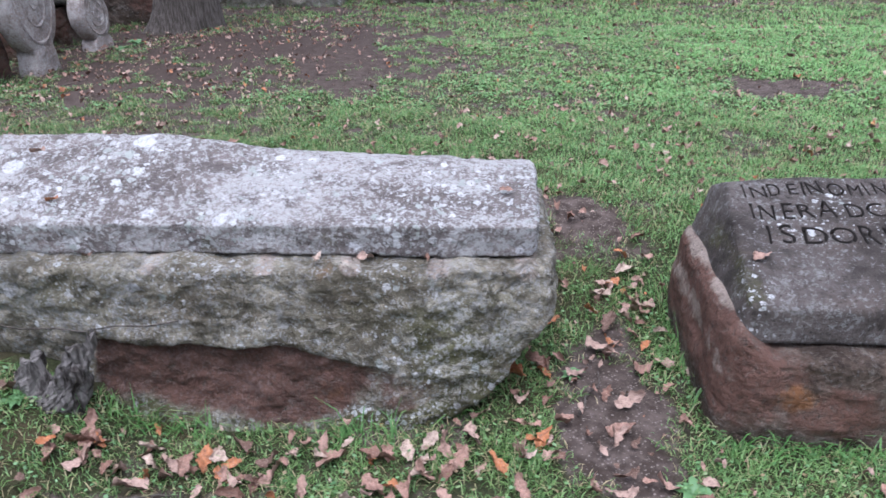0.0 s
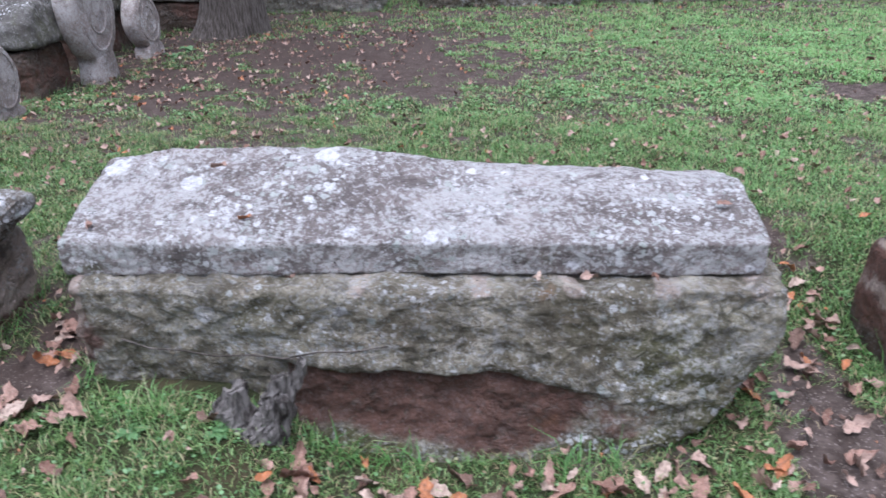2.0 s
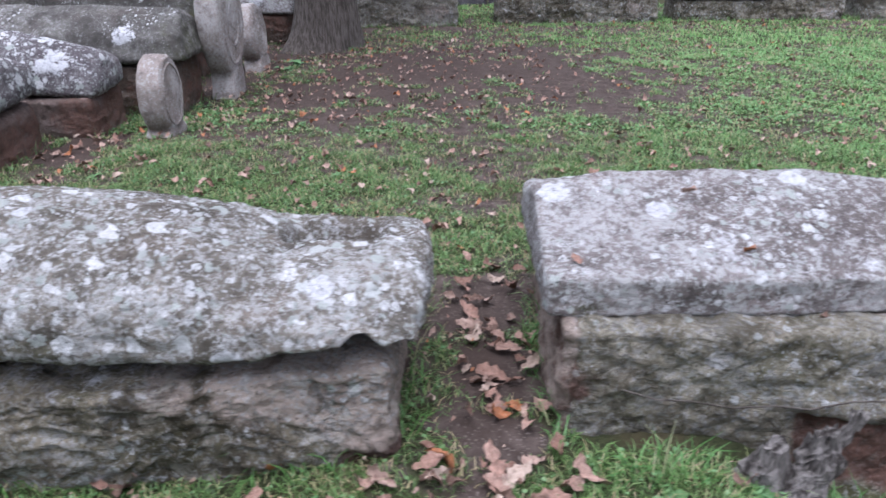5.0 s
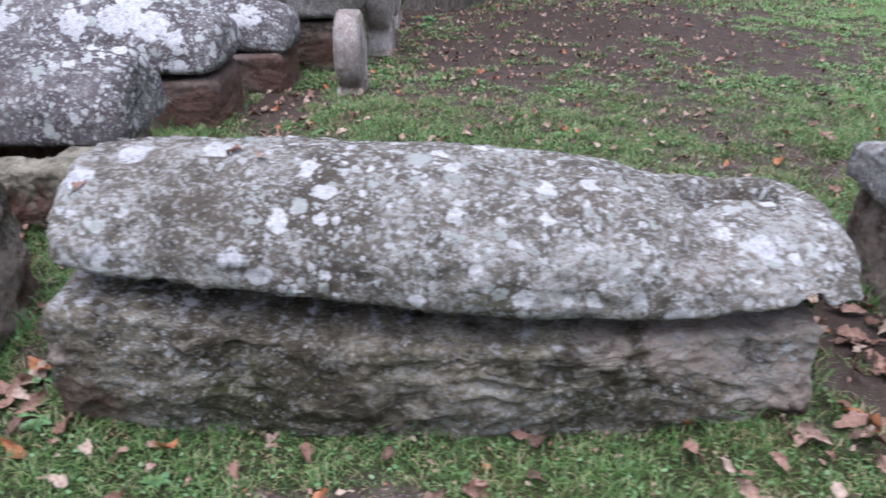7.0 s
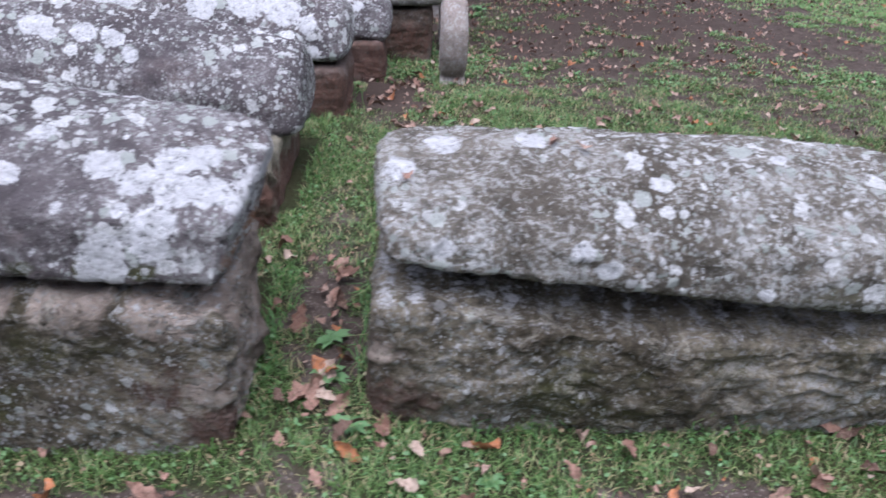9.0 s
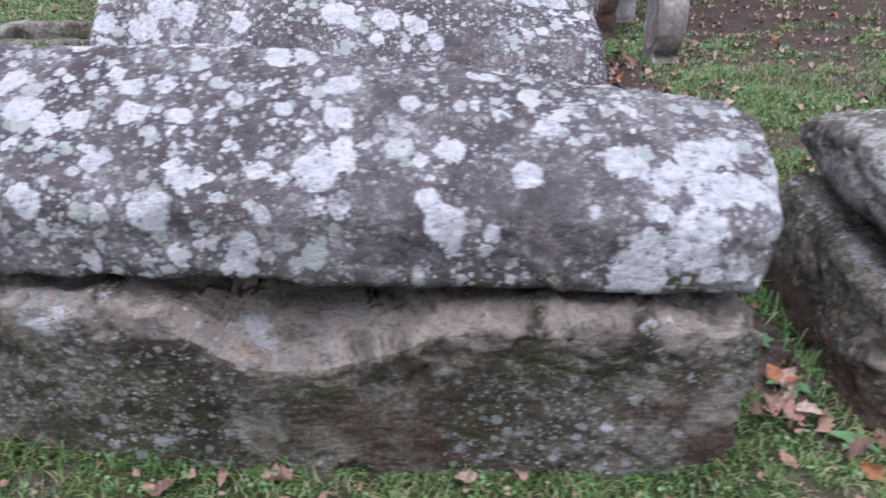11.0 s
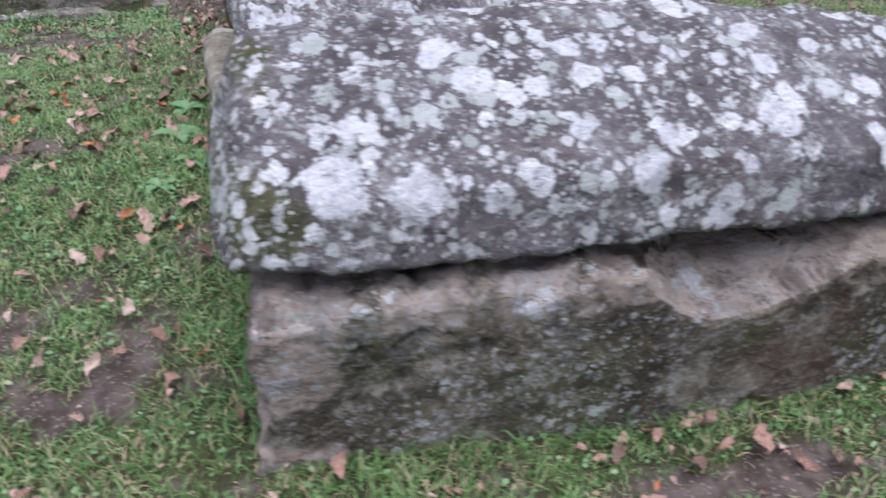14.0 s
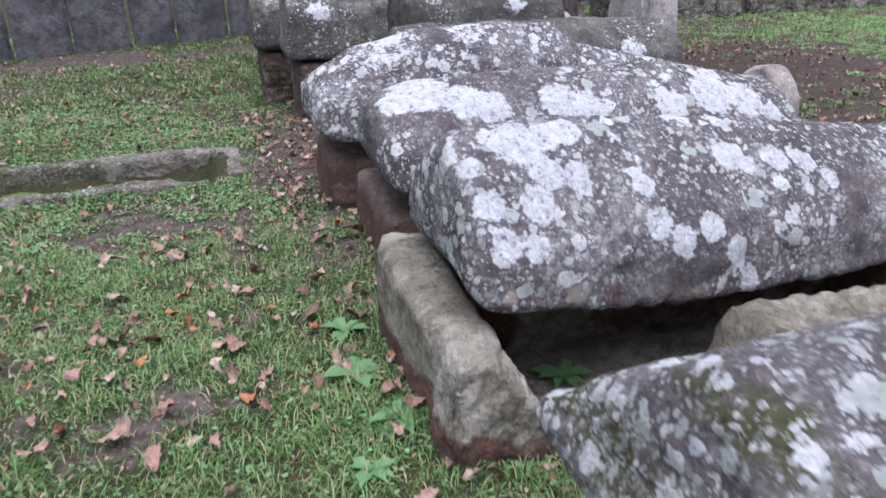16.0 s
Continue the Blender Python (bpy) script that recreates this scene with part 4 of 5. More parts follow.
# shorter ones further along the file
for x0, x1, y0, y1, zb, zs, zr, gz, seed, mat, text in ((-6.78, -4.66, 6.12, 6.82, 0.24, 0.46, 0.68, -0.3, 16, M_LID_DIM, "mossy dark sandstone sarcophagus with a steep gabled lid"),
                                                        (-7.28, -6.58, 7.55, 8.20, 0.24, 0.62, 0.85, -0.35, 18, M_LID_DIM, "short grey sandstone sarcophagus with a high blocky lid"),
                                                        (-6.36, -4.98, 7.40, 8.10, 0.30, 0.62, 0.88, -0.35, 34, M_LID_DIM, "dark sandstone sarcophagus with a mossy lid, beside a tall stele"),
                                                        (-7.48, -5.0, 8.35, 9.0, 0.20, 0.55, 0.75, -0.35, 20, M_LID_DIM, "grey sandstone sarcophagus standing behind another in the file"),
                                                        (-7.3, -4.55, 9.9, 10.6, 0.08, 0.25, 0.42, -0.4, 22, M_LID_PALE, "pale lichened sarcophagus beside the tree trunk")):
    base = ((x0 + x1) / 2, (y0 + y1) / 2, gz + 0.1)
    lid = loft("lid", x0, x1, lid_shape(y0, y1, zb, zs, (y0 + y1) / 2, [(x0, zr), (x1, zr - 0.04)], 0.05, 0.04), LID_N, 80, 5, 0.05, (0.05, -0.2), 0.014, 0.0, seed,
               patches=[("moss", x1, zb + 0.15, 0.35, 0.55), ("lichen", x1 - 0.45, zs, 0.14, 0.7), ("lichen", x0 + 0.2, zs + 0.1, 0.2, 0.5)], base=base)
    box = loft("box", x0 + 0.06, x1 - 0.06, box_shape(y0 + 0.04, y1 - 0.04, zb - 0.015, gz), BOX_N, 60, 4, 0.05, (0, 0), 0.015, 0.6, seed + 1, patches=[("red", x1 - 0.2, 0.0, 0.4, 0.6)], base=base)
    sarcophagus(x0 + 0.08, x1 - 0.08, y0 + 0.08, y1 - 0.06, text, lid, mat, "lichened lid", box, M_BOX_BROWN, "dark brown stone box", base)

# far row
for x0, x1, y0, zt, gz, seed, mat, text in ((-4.75, -2.46, 11.55, 0.07, -0.5, 24, M_BOX_GREY, "long grey sarcophagus half hidden by the tree trunk"), (-1.87, 0.57, 11.85, 0.06, -0.5, 26, M_BOX_OLIVE, "sarcophagus with a cracked brown and reddish box, in the far row"),
                                            (0.86, 3.42, 11.95, -0.02, -0.5, 28, M_BOX_OLIVE, "dark sarcophagus with a level box, in the far row"), (3.74, 6.1, 12.0, -0.02, -0.5, 30, M_BOX_GREY, "sarcophagus at the end of the far row")):
    base = ((x0 + x1) / 2, y0 + 0.35, gz + 0.15)
    lid = loft("lid", x0 - 0.04, x1 + 0.03, lid_shape(y0 - 0.04, y0 + 0.74, zt + 0.02, zt + 0.18, y0 + 0.35, zt + 0.38, 0.04, 0.05), LID_N, 80, 5, 0.05, (0, 0), 0.018, 0.3, seed, patches=[("lichen", x0 + 0.5, zt + 0.2, 0.4, 0.55), ("moss", x1 - 0.6, zt + 0.1, 0.5, 0.5)], base=base)
    box = loft("box", x0, x1, box_shape(y0, y0 + 0.7, [(x0, zt), (x0 + 0.8, zt - 0.03), (x1, zt)], gz), BOX_N, 80, 4, 0.05, (0, 0), 0.022, 0.6, seed + 1, patches=[("bare", x1 - 0.3, zt - 0.2, 0.25, 0.6), ("moss", x0 + 0.9, zt - 0.2, 0.5, 0.4)], base=base)
    sarcophagus(x0, x1, y0, y0 + 0.7, text, lid, M_LID_PALE, "pale lichened lid", box, mat, "dark stone box", base)

# low sunken trough in the grass
base = (-8.8, 6.75, -0.25)
box = trough(-9.95, -7.78, 6.28, 7.06, -0.195, -0.52, 0.13, 33, base, (-8.2, -7.7, -0.32), [("moss", -9.0, -0.2, 0.6, 0.8), ("lichen", -8.75, -0.12, 0.05, 1.1)])
sunken = holder("sunken_trough", *base, "empty lidless stone trough sunk in the grass, mossy inside", "stone trough")
part("basin", box, M_BOX_GREY, sunken)
mv, mf = [], []
for i in range(41):
    for j in range(13):
        u, w = i / 40, j / 12
        x, y = -9.72 + 1.15 * u, 6.46 + 0.46 * w
        edge = math.sin(math.pi * min(1, max(0, u))) ** 0.4 * (0.35 + 0.65 * w)
        mv.append(Vector((x, y, float(ground_z(-9.2, 6.65)) - 0.03 + 0.10 * edge * (0.6 + 0.6 * noise.noise(Vector((x * 6, y * 6, 0)))) + 0.012 * noise.noise(Vector((x * 25, y * 25, 2))))) - sunken.location)
mf = [(i * 13 + j, (i + 1) * 13 + j, (i + 1) * 13 + j + 1, i * 13 + j + 1) for i in range(40) for j in range(12)]
part("moss", mesh_of("moss", mv, mf), M_MOSS, sunken, "green moss cushion")
FOOT.append((-9.9, -7.8, 6.32, 7.0))


# ---------------------------------------------------------------- discoidal steles
def stele(x, y, z, width, height, thick, neck, turn, seed, label, lean=0.0, rings=True, disc_low=0.22):
    """A round-headed gravestone: a disc on a narrower waisted foot, with a carved rim and cross."""
    bm = bmesh.new()
    r = width / 2
    rz = (height - disc_low * 0.8) / 2
    cz = height - rz
    out = []
    steps = 56
    for i in range(steps):
        a = math.pi * (-0.5 + 2 * i / steps)
        out.append((r * math.cos(a), cz + rz * math.sin(a)))
    nw = neck / 2
    low = [p for p in out]
    prof = []
    for px, pz in low:
        if pz < disc_low and abs(px) < nw * 1.25:
            continue
        prof.append((px, pz))
    prof = [p for p in prof if p[1] >= disc_low * 0.9]
    right = sorted([p for p in prof if p[0] >= 0], key=lambda p: p[1])
    left = sorted([p for p in prof if p[0] < 0], key=lambda p: -p[1])
    poly = [(-nw * 1.25, -0.22), (nw * 1.25, -0.22), (nw * 1.15, 0.04), (nw, disc_low * 0.75)] + right + left + [(-nw, disc_low * 0.75), (-nw * 1.15, 0.04)]
    levels = ((-thick / 2, 0.93), (-thick / 2 + 0.02, 1.0), (0.0, 1.01), (thick / 2 - 0.02, 1.0), (thick / 2, 0.93))
    rings_v = [[bm.verts.new((px * f, d, (pz - cz) * f + cz if pz > 0 else pz)) for px, pz in poly] for d, f in levels]
    n = len(poly)
    for a, b in zip(rings_v, rings_v[1:]):
        for i in range(n):
            bm.faces.new((a[i], a[(i + 1) % n], b[(i + 1) % n], b[i]))
    bm.faces.new(rings_v[0][::-1])
    bm.faces.new(rings_v[-1])
    # carved relief on both faces: a rim, a smaller ring and a four-armed cross
    for side in (-1, 1):
        d = side * (thick / 2)
        for rr in ((0.82, 0.74), (0.52, 0.45), (0.22, 0.15)) if rings else ((0.8, 0.74),):
            vs = []
            for i in range(40):
                a = 2 * math.pi * i / 40
                vs.append([bm.verts.new((r * q * math.cos(a), d + side * h, cz + rz * q * math.sin(a))) for q, h in ((rr[0], -0.004), (rr[0] - 0.015, 0.009), (rr[1] + 0.015, 0.009), (rr[1], -0.004))])
            for i in range(40):
                for j in range(3):
                    bm.faces.new((vs[i][j], vs[(i + 1) % 40][j], vs[(i + 1) % 40][j + 1], vs[i][j + 1]))
    bmesh.ops.recalc_face_normals(bm, faces=bm.faces)
    bmesh.ops.triangulate(bm, faces=[f for f in bm.faces if len(f.verts) > 4])
    for e_cut in range(2):
        bmesh.ops.subdivide_edges(bm, edges=[e for e in bm.edges if e.calc_length() > 0.045], cuts=1)
    for v in bm.verts:
        p = v.co + Vector((seed, seed * 2.0, 0))
        v.co += v.normal * (0.009 * noise.noise(p * 7) + 0.004 * noise.noise(p * 24))
    me = bpy.data.meshes.new("stele")
    bm.to_mesh(me)
    bm.free()
    me.shade_smooth()
    ob = tagged(part("stele", me, M_STELE), label, "gravestone", "discoidal steles beside the sarcophagi")
    ob.matrix_world = pose(x, y, z, lean, 0, turn)
    return ob


stele(-4.57, 5.42, -0.22, 0.44, 0.68, 0.17, 0.36, 90, 1, "small round-headed pink sandstone stele on a stepped foot", 0, False, 0.16)
stele(-4.55, 6.95, -0.24, 0.74, 1.28, 0.20, 0.36, 90, 2, "tall pinkish oval stele carved with concentric rings", 0, True, 0.26)
stele(-4.60, 8.2, -0.24, 0.54, 0.68, 0.18, 0.34, 88, 3, "round pinkish stele with a worn carved disc", -5, True, 0.12)


# ---------------------------------------------------------------- wall of upright slabs behind
slab_wall = holder("wall_north", -6.0, 13.3, -0.35, "wall of upright grey stone slabs set edge to edge", "wall", kind="structure")
rs = random.Random(5)
wx, wy = -15.0, 10.85
while wx < -0.6:
    w = rs.uniform(0.5, 0.72)
    h = rs.uniform(1.15, 1.3)
    bm = bmesh.new()
    nxs, nzs = 8, 14
    grid = {}
    for s in (0, 1):
        for i in range(nxs + 1):
            for j in range(nzs + 1):
                u, q = i / nxs, j / nzs
                edge = 0.02 if i in (0, nxs) or j in (0, nzs) else 0
                p = Vector((u * w, 0, q * h))
                d = 0.018 * noise.noise(Vector((wx * 3 + p.x * 3, 5.0 * s, p.z * 3))) + 0.006 * noise.noise(Vector((wx * 7 + p.x * 15, s, p.z * 15)))
                grid[s, i, j] = bm.verts.new((p.x + (0.012 * noise.noise(Vector((wx, i, j * 0.6)))), (0.10 if s else 0) + (-edge if s else edge) + d, p.z - 0.15))
    for s in (0, 1):
        for i in range(nxs):
            for j in range(nzs):
                q = [grid[s, i, j], grid[s, i + 1, j], grid[s, i + 1, j + 1], grid[s, i, j + 1]]
                bm.faces.new(q if not s else q[::-1])
    ring = [(i, 0) for i in range(nxs)] + [(nxs, j) for j in range(nzs)] + [(i, nzs) for i in range(nxs, 0, -1)] + [(0, j) for j in range(nzs, 0, -1)]
    for a, b in zip(ring, ring[1:] + ring[:1]):
        bm.faces.new((grid[0, a[0], a[1]], grid[1, a[0], a[1]], grid[1, b[0], b[1]], grid[0, b[0], b[1]]))
    bmesh.ops.recalc_face_normals(bm, faces=bm.faces)
    me = bpy.data.meshes.new("slab")
    bm.to_mesh(me)
    bm.free()
    me.shade_smooth()
    red = 1.0 if rs.random() < 0.22 else 0.0
    for key, val in (("red", red), ("moss", 0.0), ("lichen", 0.0), ("bare", 0.0), ("rust", 0.0)):
        paint(me, key, np.full(len(me.vertices), val))
    ob = part("slab", me, M_SLAB, slab_wall)
    ob.matrix_local = Matrix.Translation(-slab_wall.location) @ pose(wx, wy + rs.uniform(-0.02, 0.02), float(ground_z(wx, wy)), rs.uniform(-1, 1), rs.uniform(-0.8, 0.8), math.degrees(math.atan(0.24)))
    wx += (w + rs.uniform(0.025, 0.05)) * 0.972
    wy += (w + 0.035) * 0.972 * 0.24


# ---------------------------------------------------------------- tree
def tree(x, y, z):
    top = holder("tree", x, y, z, "broad grey-barked tree with a mossy flared trunk", "tree")
    rs = random.Random(11)
    verts, faces, moss = [], [], []

    def limb(p, d, r0, length, segs, depth, flare=0.0):
        n = 28 if depth == 0 else 9
        start = len(verts)
        q, dirv = Vector(p), Vector(d).normalized()
        tips = []
        for s in range(segs + 1):
            t = s / segs
            r = r0 * (1 - 0.72 * t if depth else 1 - 0.38 * t)
            side = dirv.orthogonal().normalized() if depth else Vector((1, 0, 0))
            up = dirv.cross(side)
            hgt = t * length
            for i in range(n):
                a = 2 * math.pi * i / n
                rr = r
                if depth == 0:
                    rr += 0.42 * math.exp(-hgt / 0.30) * max(0.0, -math.cos(a - 0.5)) ** 3
                    rr += flare * math.exp(-hgt / 0.28) * (0.55 + 0.45 * math.cos(5 * a + 0.6)) + 0.02 * noise.noise(Vector((math.cos(a) * 2, math.sin(a) * 2, hgt * 2)))
                verts.append(q + side * (rr * math.cos(a)) + up * (rr * math.sin(a)))
                moss.append(0.75 * math.exp(-hgt / 0.5) * (0.5 - 0.5 * math.cos(a)) if depth == 0 else 0.0)
            tips.append((q.copy(), dirv.copy(), r))
            wob = Vector((rs.uniform(-1, 1), rs.uniform(-1, 1), rs.uniform(-0.4, 0.7))) * (0.05 if depth == 0 else 0.22)
            q = q + dirv * (length / segs)
            dirv = (dirv + wob).normalized()
        for s in range(segs):
            for i in range(n):
                a, b = start + s * n + i, start + s * n + (i + 1) % n
                faces.append((a, b, b + n, a + n))
        return tips
    ends = []
    main = limb((0, 0, -0.25), (0.02, 0, 1), 0.38, 7.5, 60, 0, 0.16)
    for i in range(11):
        p, d, r = main[24 + 3 * i]
        a = i * 2.4
        sub = limb(p, (math.cos(a), math.sin(a), 0.55), r * 0.5, rs.uniform(2.2, 3.4), 8, 1)
        for j in (3, 5, 7):
            p2, d2, r2 = sub[j]
            tw = limb(p2, d2 + Vector((rs.uniform(-1, 1), rs.uniform(-1, 1), rs.uniform(-0.2, 0.8))), r2 * 0.6, rs.uniform(0.8, 1.5), 5, 2)
            ends += [tw[2][0], tw[4][0], tw[5][0]]
    me = mesh_of("trunk", verts, faces)
    paint(me, "moss", moss)
    part("trunk", me, M_BARK, top)
    lv, lf = [], []
    for p in ends:
        for _ in range(55):
            c = p + Vector((rs.gauss(0, 0.38), rs.gauss(0, 0.38), rs.gauss(0, 0.26)))
            a, b = rs.uniform(0, 6.28), rs.uniform(-0.7, 0.7)
            u = Vector((math.cos(a), math.sin(a), b)).normalized() * rs.uniform(0.04, 0.07)
            w = u.orthogonal().normalized() * u.length * 0.6
            k = len(lv)
            lv += [c - u, c + w, c + u, c - w]
            lf.append((k, k + 1, k + 2, k + 3))
    part("crown", mesh_of("crown", lv, lf, False), M_FOLIAGE, top)
    return top


tree(-4.05, 9.65, float(ground_z(-4.05, 9.65)) + 0.02)


# ---------------------------------------------------------------- rotten stump against the near box
def stump():
    top = holder("stump", -1.54, 1.95, float(ground_z(-1.54, 1.95)), "small rotten grey tree stump against a stone box", "stump")
    rs = random.Random(3)
    for px, py, h, r, tilt in ((-1.54, 1.95, 0.18, 0.055, 0.7), (-1.63, 1.93, 0.11, 0.065, 0.5), (-1.51, 1.96, 0.25, 0.034, 0.6), (-1.52, 1.90, 0.13, 0.05, 0.8), (-1.58, 1.89, 0.12, 0.04, 1.1), (-1.66, 1.95, 0.07, 0.05, 0.6)):
        bm = bmesh.new()
        n, m = 18, 14
        ringv = []
        for j in range(m + 1):
            t = j / m
            rr = r * (1.5 - 1.0 * t)
            row = []
            for i in range(n):
                a = 2 * math.pi * i / n
                p = Vector((px + tilt * h * t + rr * math.cos(a), py + 0.7 * rr * math.sin(a), float(ground_z(px, py)) - 0.06 + (h + 0.06) * t))
                g = noise.noise(Vector((p.x * 40, p.y * 40, p.z * 10))) * 0.026 + noise.noise(p * 14) * 0.03
                if j > m - 3:
                    p.z += rs.uniform(-0.02, 0.03)
                row.append(bm.verts.new(p + Vector((math.cos(a), math.sin(a), 0)) * g - top.location))
            ringv.append(row)
        for a, b in zip(ringv, ringv[1:]):
            for i in range(n):
                bm.faces.new((a[i], a[(i + 1) % n], b[(i + 1) % n], b[i]))
        bm.faces.new(ringv[-1])
        me = bpy.data.meshes.new("splinter")
        bm.to_mesh(me)
        bm.free()
        paint(me, "moss", np.zeros(len(me.vertices)))
        part("splinter", me, M_DEADWOOD, top)


stump()
for pts, r in (([(-2.0, 2.065, 0.14), (-1.9, 2.05, 0.115), (-1.8, 2.05, 0.11), (-1.68, 2.045, 0.09), (-1.55, 2.045, 0.098), (-1.45, 2.045, 0.085), (-1.33, 2.05, 0.11), (-1.22, 2.06, 0.105), (-1.1, 2.06, 0.13)], 0.003),):
    cu = bpy.data.curves.new("root", "CURVE")
    cu.dimensions, cu.bevel_depth, cu.bevel_resolution = "3D", r, 2
    sp = cu.splines.new("POLY")
    sp.points.add(len(pts) - 1)
    for q, p in zip(sp.points, pts):
        q.co = (*p, 1)
    cu.materials.append(M_BARK)
    tagged(new("root", cu), "thin dead root clinging to a stone box", "root")

# ---------------------------------------------------------------- grass, weeds and leaves
gen = np.random.default_rng(7)


def clear_of_stones(x, y, pad=0.0):
    ok = np.ones(x.shape, bool)
    for a, b, c, d in FOOT:
        ok &= ~((x > a - pad) & (x < b + pad) & (y > c - pad) & (y < d + pad))
    return ok


def raw_mesh(name, co, tri, soil=None):
    me = bpy.data.meshes.new(name)
    me.vertices.add(len(co))
    me.vertices.foreach_set("co", co.astype(np.float32).ravel())
    me.loops.add(tri.size)
    me.loops.foreach_set("vertex_index", tri.astype(np.int32).ravel())
    me.polygons.add(len(tri))
    me.polygons.foreach_set("loop_start", np.arange(0, tri.size, tri.shape[1], dtype=np.int32))
    me.update(calc_edges=True)
    if soil is not None:
        paint(me, "soil", soil)
        # painted sunlight on the blades, rising towards the far right
        paint(me, "sunlit", S(co[:, 0] + 0.5 * co[:, 1], -0.5, 6.0) * (0.75 + 0.25 * wave(co[:, 0], co[:, 1], 1.3, 15)))
    return me


def scatter(n, x0, x1, y0, y1, thin=1.0):
    x, y = gen.uniform(x0, x1, n), gen.uniform(y0, y1, n)
    s = soil_at(x, y)
    clump = 0.5 + 0.5 * np.clip(0.9 * wave(x, y, 7.0, 11) + 0.8 * wave(x, y, 21.0, 12), -1, 1)
    keep = (gen.random(n) > thin * S(s, 0.12, 0.8)) & (gen.random(n) < 0.3 + 0.9 * clump) & clear_of_stones(x, y)
    return x[keep], y[keep], s[keep]


def blades(x, y, s, length, width, lean):
    n = len(x)
    z = ground_z(x, y) - 0.004
    a = gen.uniform(0, 2 * math.pi, n)
    L = length * gen.uniform(0.45, 1.5, n) * (1 - 0.4 * np.clip(s, 0, 1)) * (1 + 0.35 * wave(x, y, 9.0, 13))
    W = width * gen.uniform(0.6, 1.3, n)
    ln = np.clip(gen.normal(lean, 0.25, n), 0.05, 1.45)
    dx, dy = np.cos(a), np.sin(a)
    px, py = -dy, dx
    co = np.empty((n, 5, 3))
    mid, tip = 0.5 * L, L
    hx = np.sin(ln * 0.6) * mid
    hz = np.cos(ln * 0.6) * mid
    tx = hx + np.sin(np.minimum(ln * 1.5, 1.7)) * (tip - mid)
    tz = hz + np.cos(np.minimum(ln * 1.5, 1.7)) * (tip - mid)
    for i, (o, h, w) in enumerate(((0, 0, 0.5), (0, 0, -0.5), (hx, hz, 0.42), (hx, hz, -0.42), (tx, tz, 0))):
        co[:, i, 0] = x + dx * o + px * W * w
        co[:, i, 1] = y + dy * o + py * W * w
        co[:, i, 2] = z + h
    k = np.arange(n)[:, None, None] * 5
    tri = (k + np.array([[0, 1, 2], [1, 3, 2], [2, 3, 4]])[None]).reshape(-1, 3)
    return co.reshape(-1, 3), tri, np.repeat(s, 5)


def join(parts):
    cos, tris, ss, o = [], [], [], 0
    for c, t, s in parts:
        cos.append(c)
        tris.append(t + o)
        ss.append(s)
        o += len(c)
    return np.concatenate(cos), np.concatenate(tris), np.concatenate(ss)


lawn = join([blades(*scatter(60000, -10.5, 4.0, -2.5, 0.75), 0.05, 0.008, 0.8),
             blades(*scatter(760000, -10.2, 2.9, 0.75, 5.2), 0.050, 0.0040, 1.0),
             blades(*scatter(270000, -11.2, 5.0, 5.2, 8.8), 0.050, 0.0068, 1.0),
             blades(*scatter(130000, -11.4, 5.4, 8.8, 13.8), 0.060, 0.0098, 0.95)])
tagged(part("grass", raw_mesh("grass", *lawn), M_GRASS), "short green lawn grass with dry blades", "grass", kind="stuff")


def cloverleaves(x, y, s, size):
    n = len(x)
    z = ground_z(x, y) + gen.uniform(0.006, 0.028, n)
    a = gen.uniform(0, 2 * math.pi, n)
    r = size * gen.uniform(0.6, 1.4, n)
    tl, td = gen.uniform(-0.5, 0.5, n), gen.uniform(-0.5, 0.5, n)
    co = np.empty((n, 6, 3))
    for i in range(6):
        b = a + i * math.pi / 3
        k = (1.0, 0.85, 0.8, 1.1, 0.8, 0.85)[i]
        ox, oy = r * k * np.cos(b), 0.75 * r * k * np.sin(b)
        co[:, i, 0], co[:, i, 1], co[:, i, 2] = x + ox, y + oy, z + ox * tl + oy * td
    q = np.arange(n)[:, None, None] * 6
    tri = (q + np.array([[0, 1, 2], [0, 2, 3], [0, 3, 4], [0, 4, 5]])[None]).reshape(-1, 3)
    return co.reshape(-1, 3), tri, np.repeat(s, 6)


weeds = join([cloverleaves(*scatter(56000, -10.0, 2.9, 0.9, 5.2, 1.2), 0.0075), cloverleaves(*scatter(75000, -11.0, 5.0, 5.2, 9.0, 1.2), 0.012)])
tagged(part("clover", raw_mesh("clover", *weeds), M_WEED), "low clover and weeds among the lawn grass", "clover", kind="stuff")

# longer grass against the stones' feet
tx, ty = [], []
for a, b, c, d in FOOT:
    for _ in range(int(330 * (b - a)) if c < 3 else int(70 * (b - a))):
        if gen.random() < 0.72:
            u = gen.uniform(a, b)
            if wave(np.array([u]), np.array([c]), 4.0, 9)[0] > 0.0:
                tx.append(u)
                ty.append(c - 0.05 - abs(gen.normal(0, 0.045)))
        else:
            tx.append(gen.choice([a - 0.05, b + 0.05]) + gen.normal(0, 0.03))
            ty.append(gen.uniform(c, d))
tx, ty = np.array(tx), np.array(ty)
keep = clear_of_stones(tx, ty)
tx, ty = tx[keep], ty[keep]
tagged(part("long_grass", raw_mesh("long_grass", *blades(tx, ty, np.zeros(len(tx)), 0.12, 0.0052, 1.0)), M_TUFT), "longer unmown grass against the stone boxes", "grass", kind="stuff")


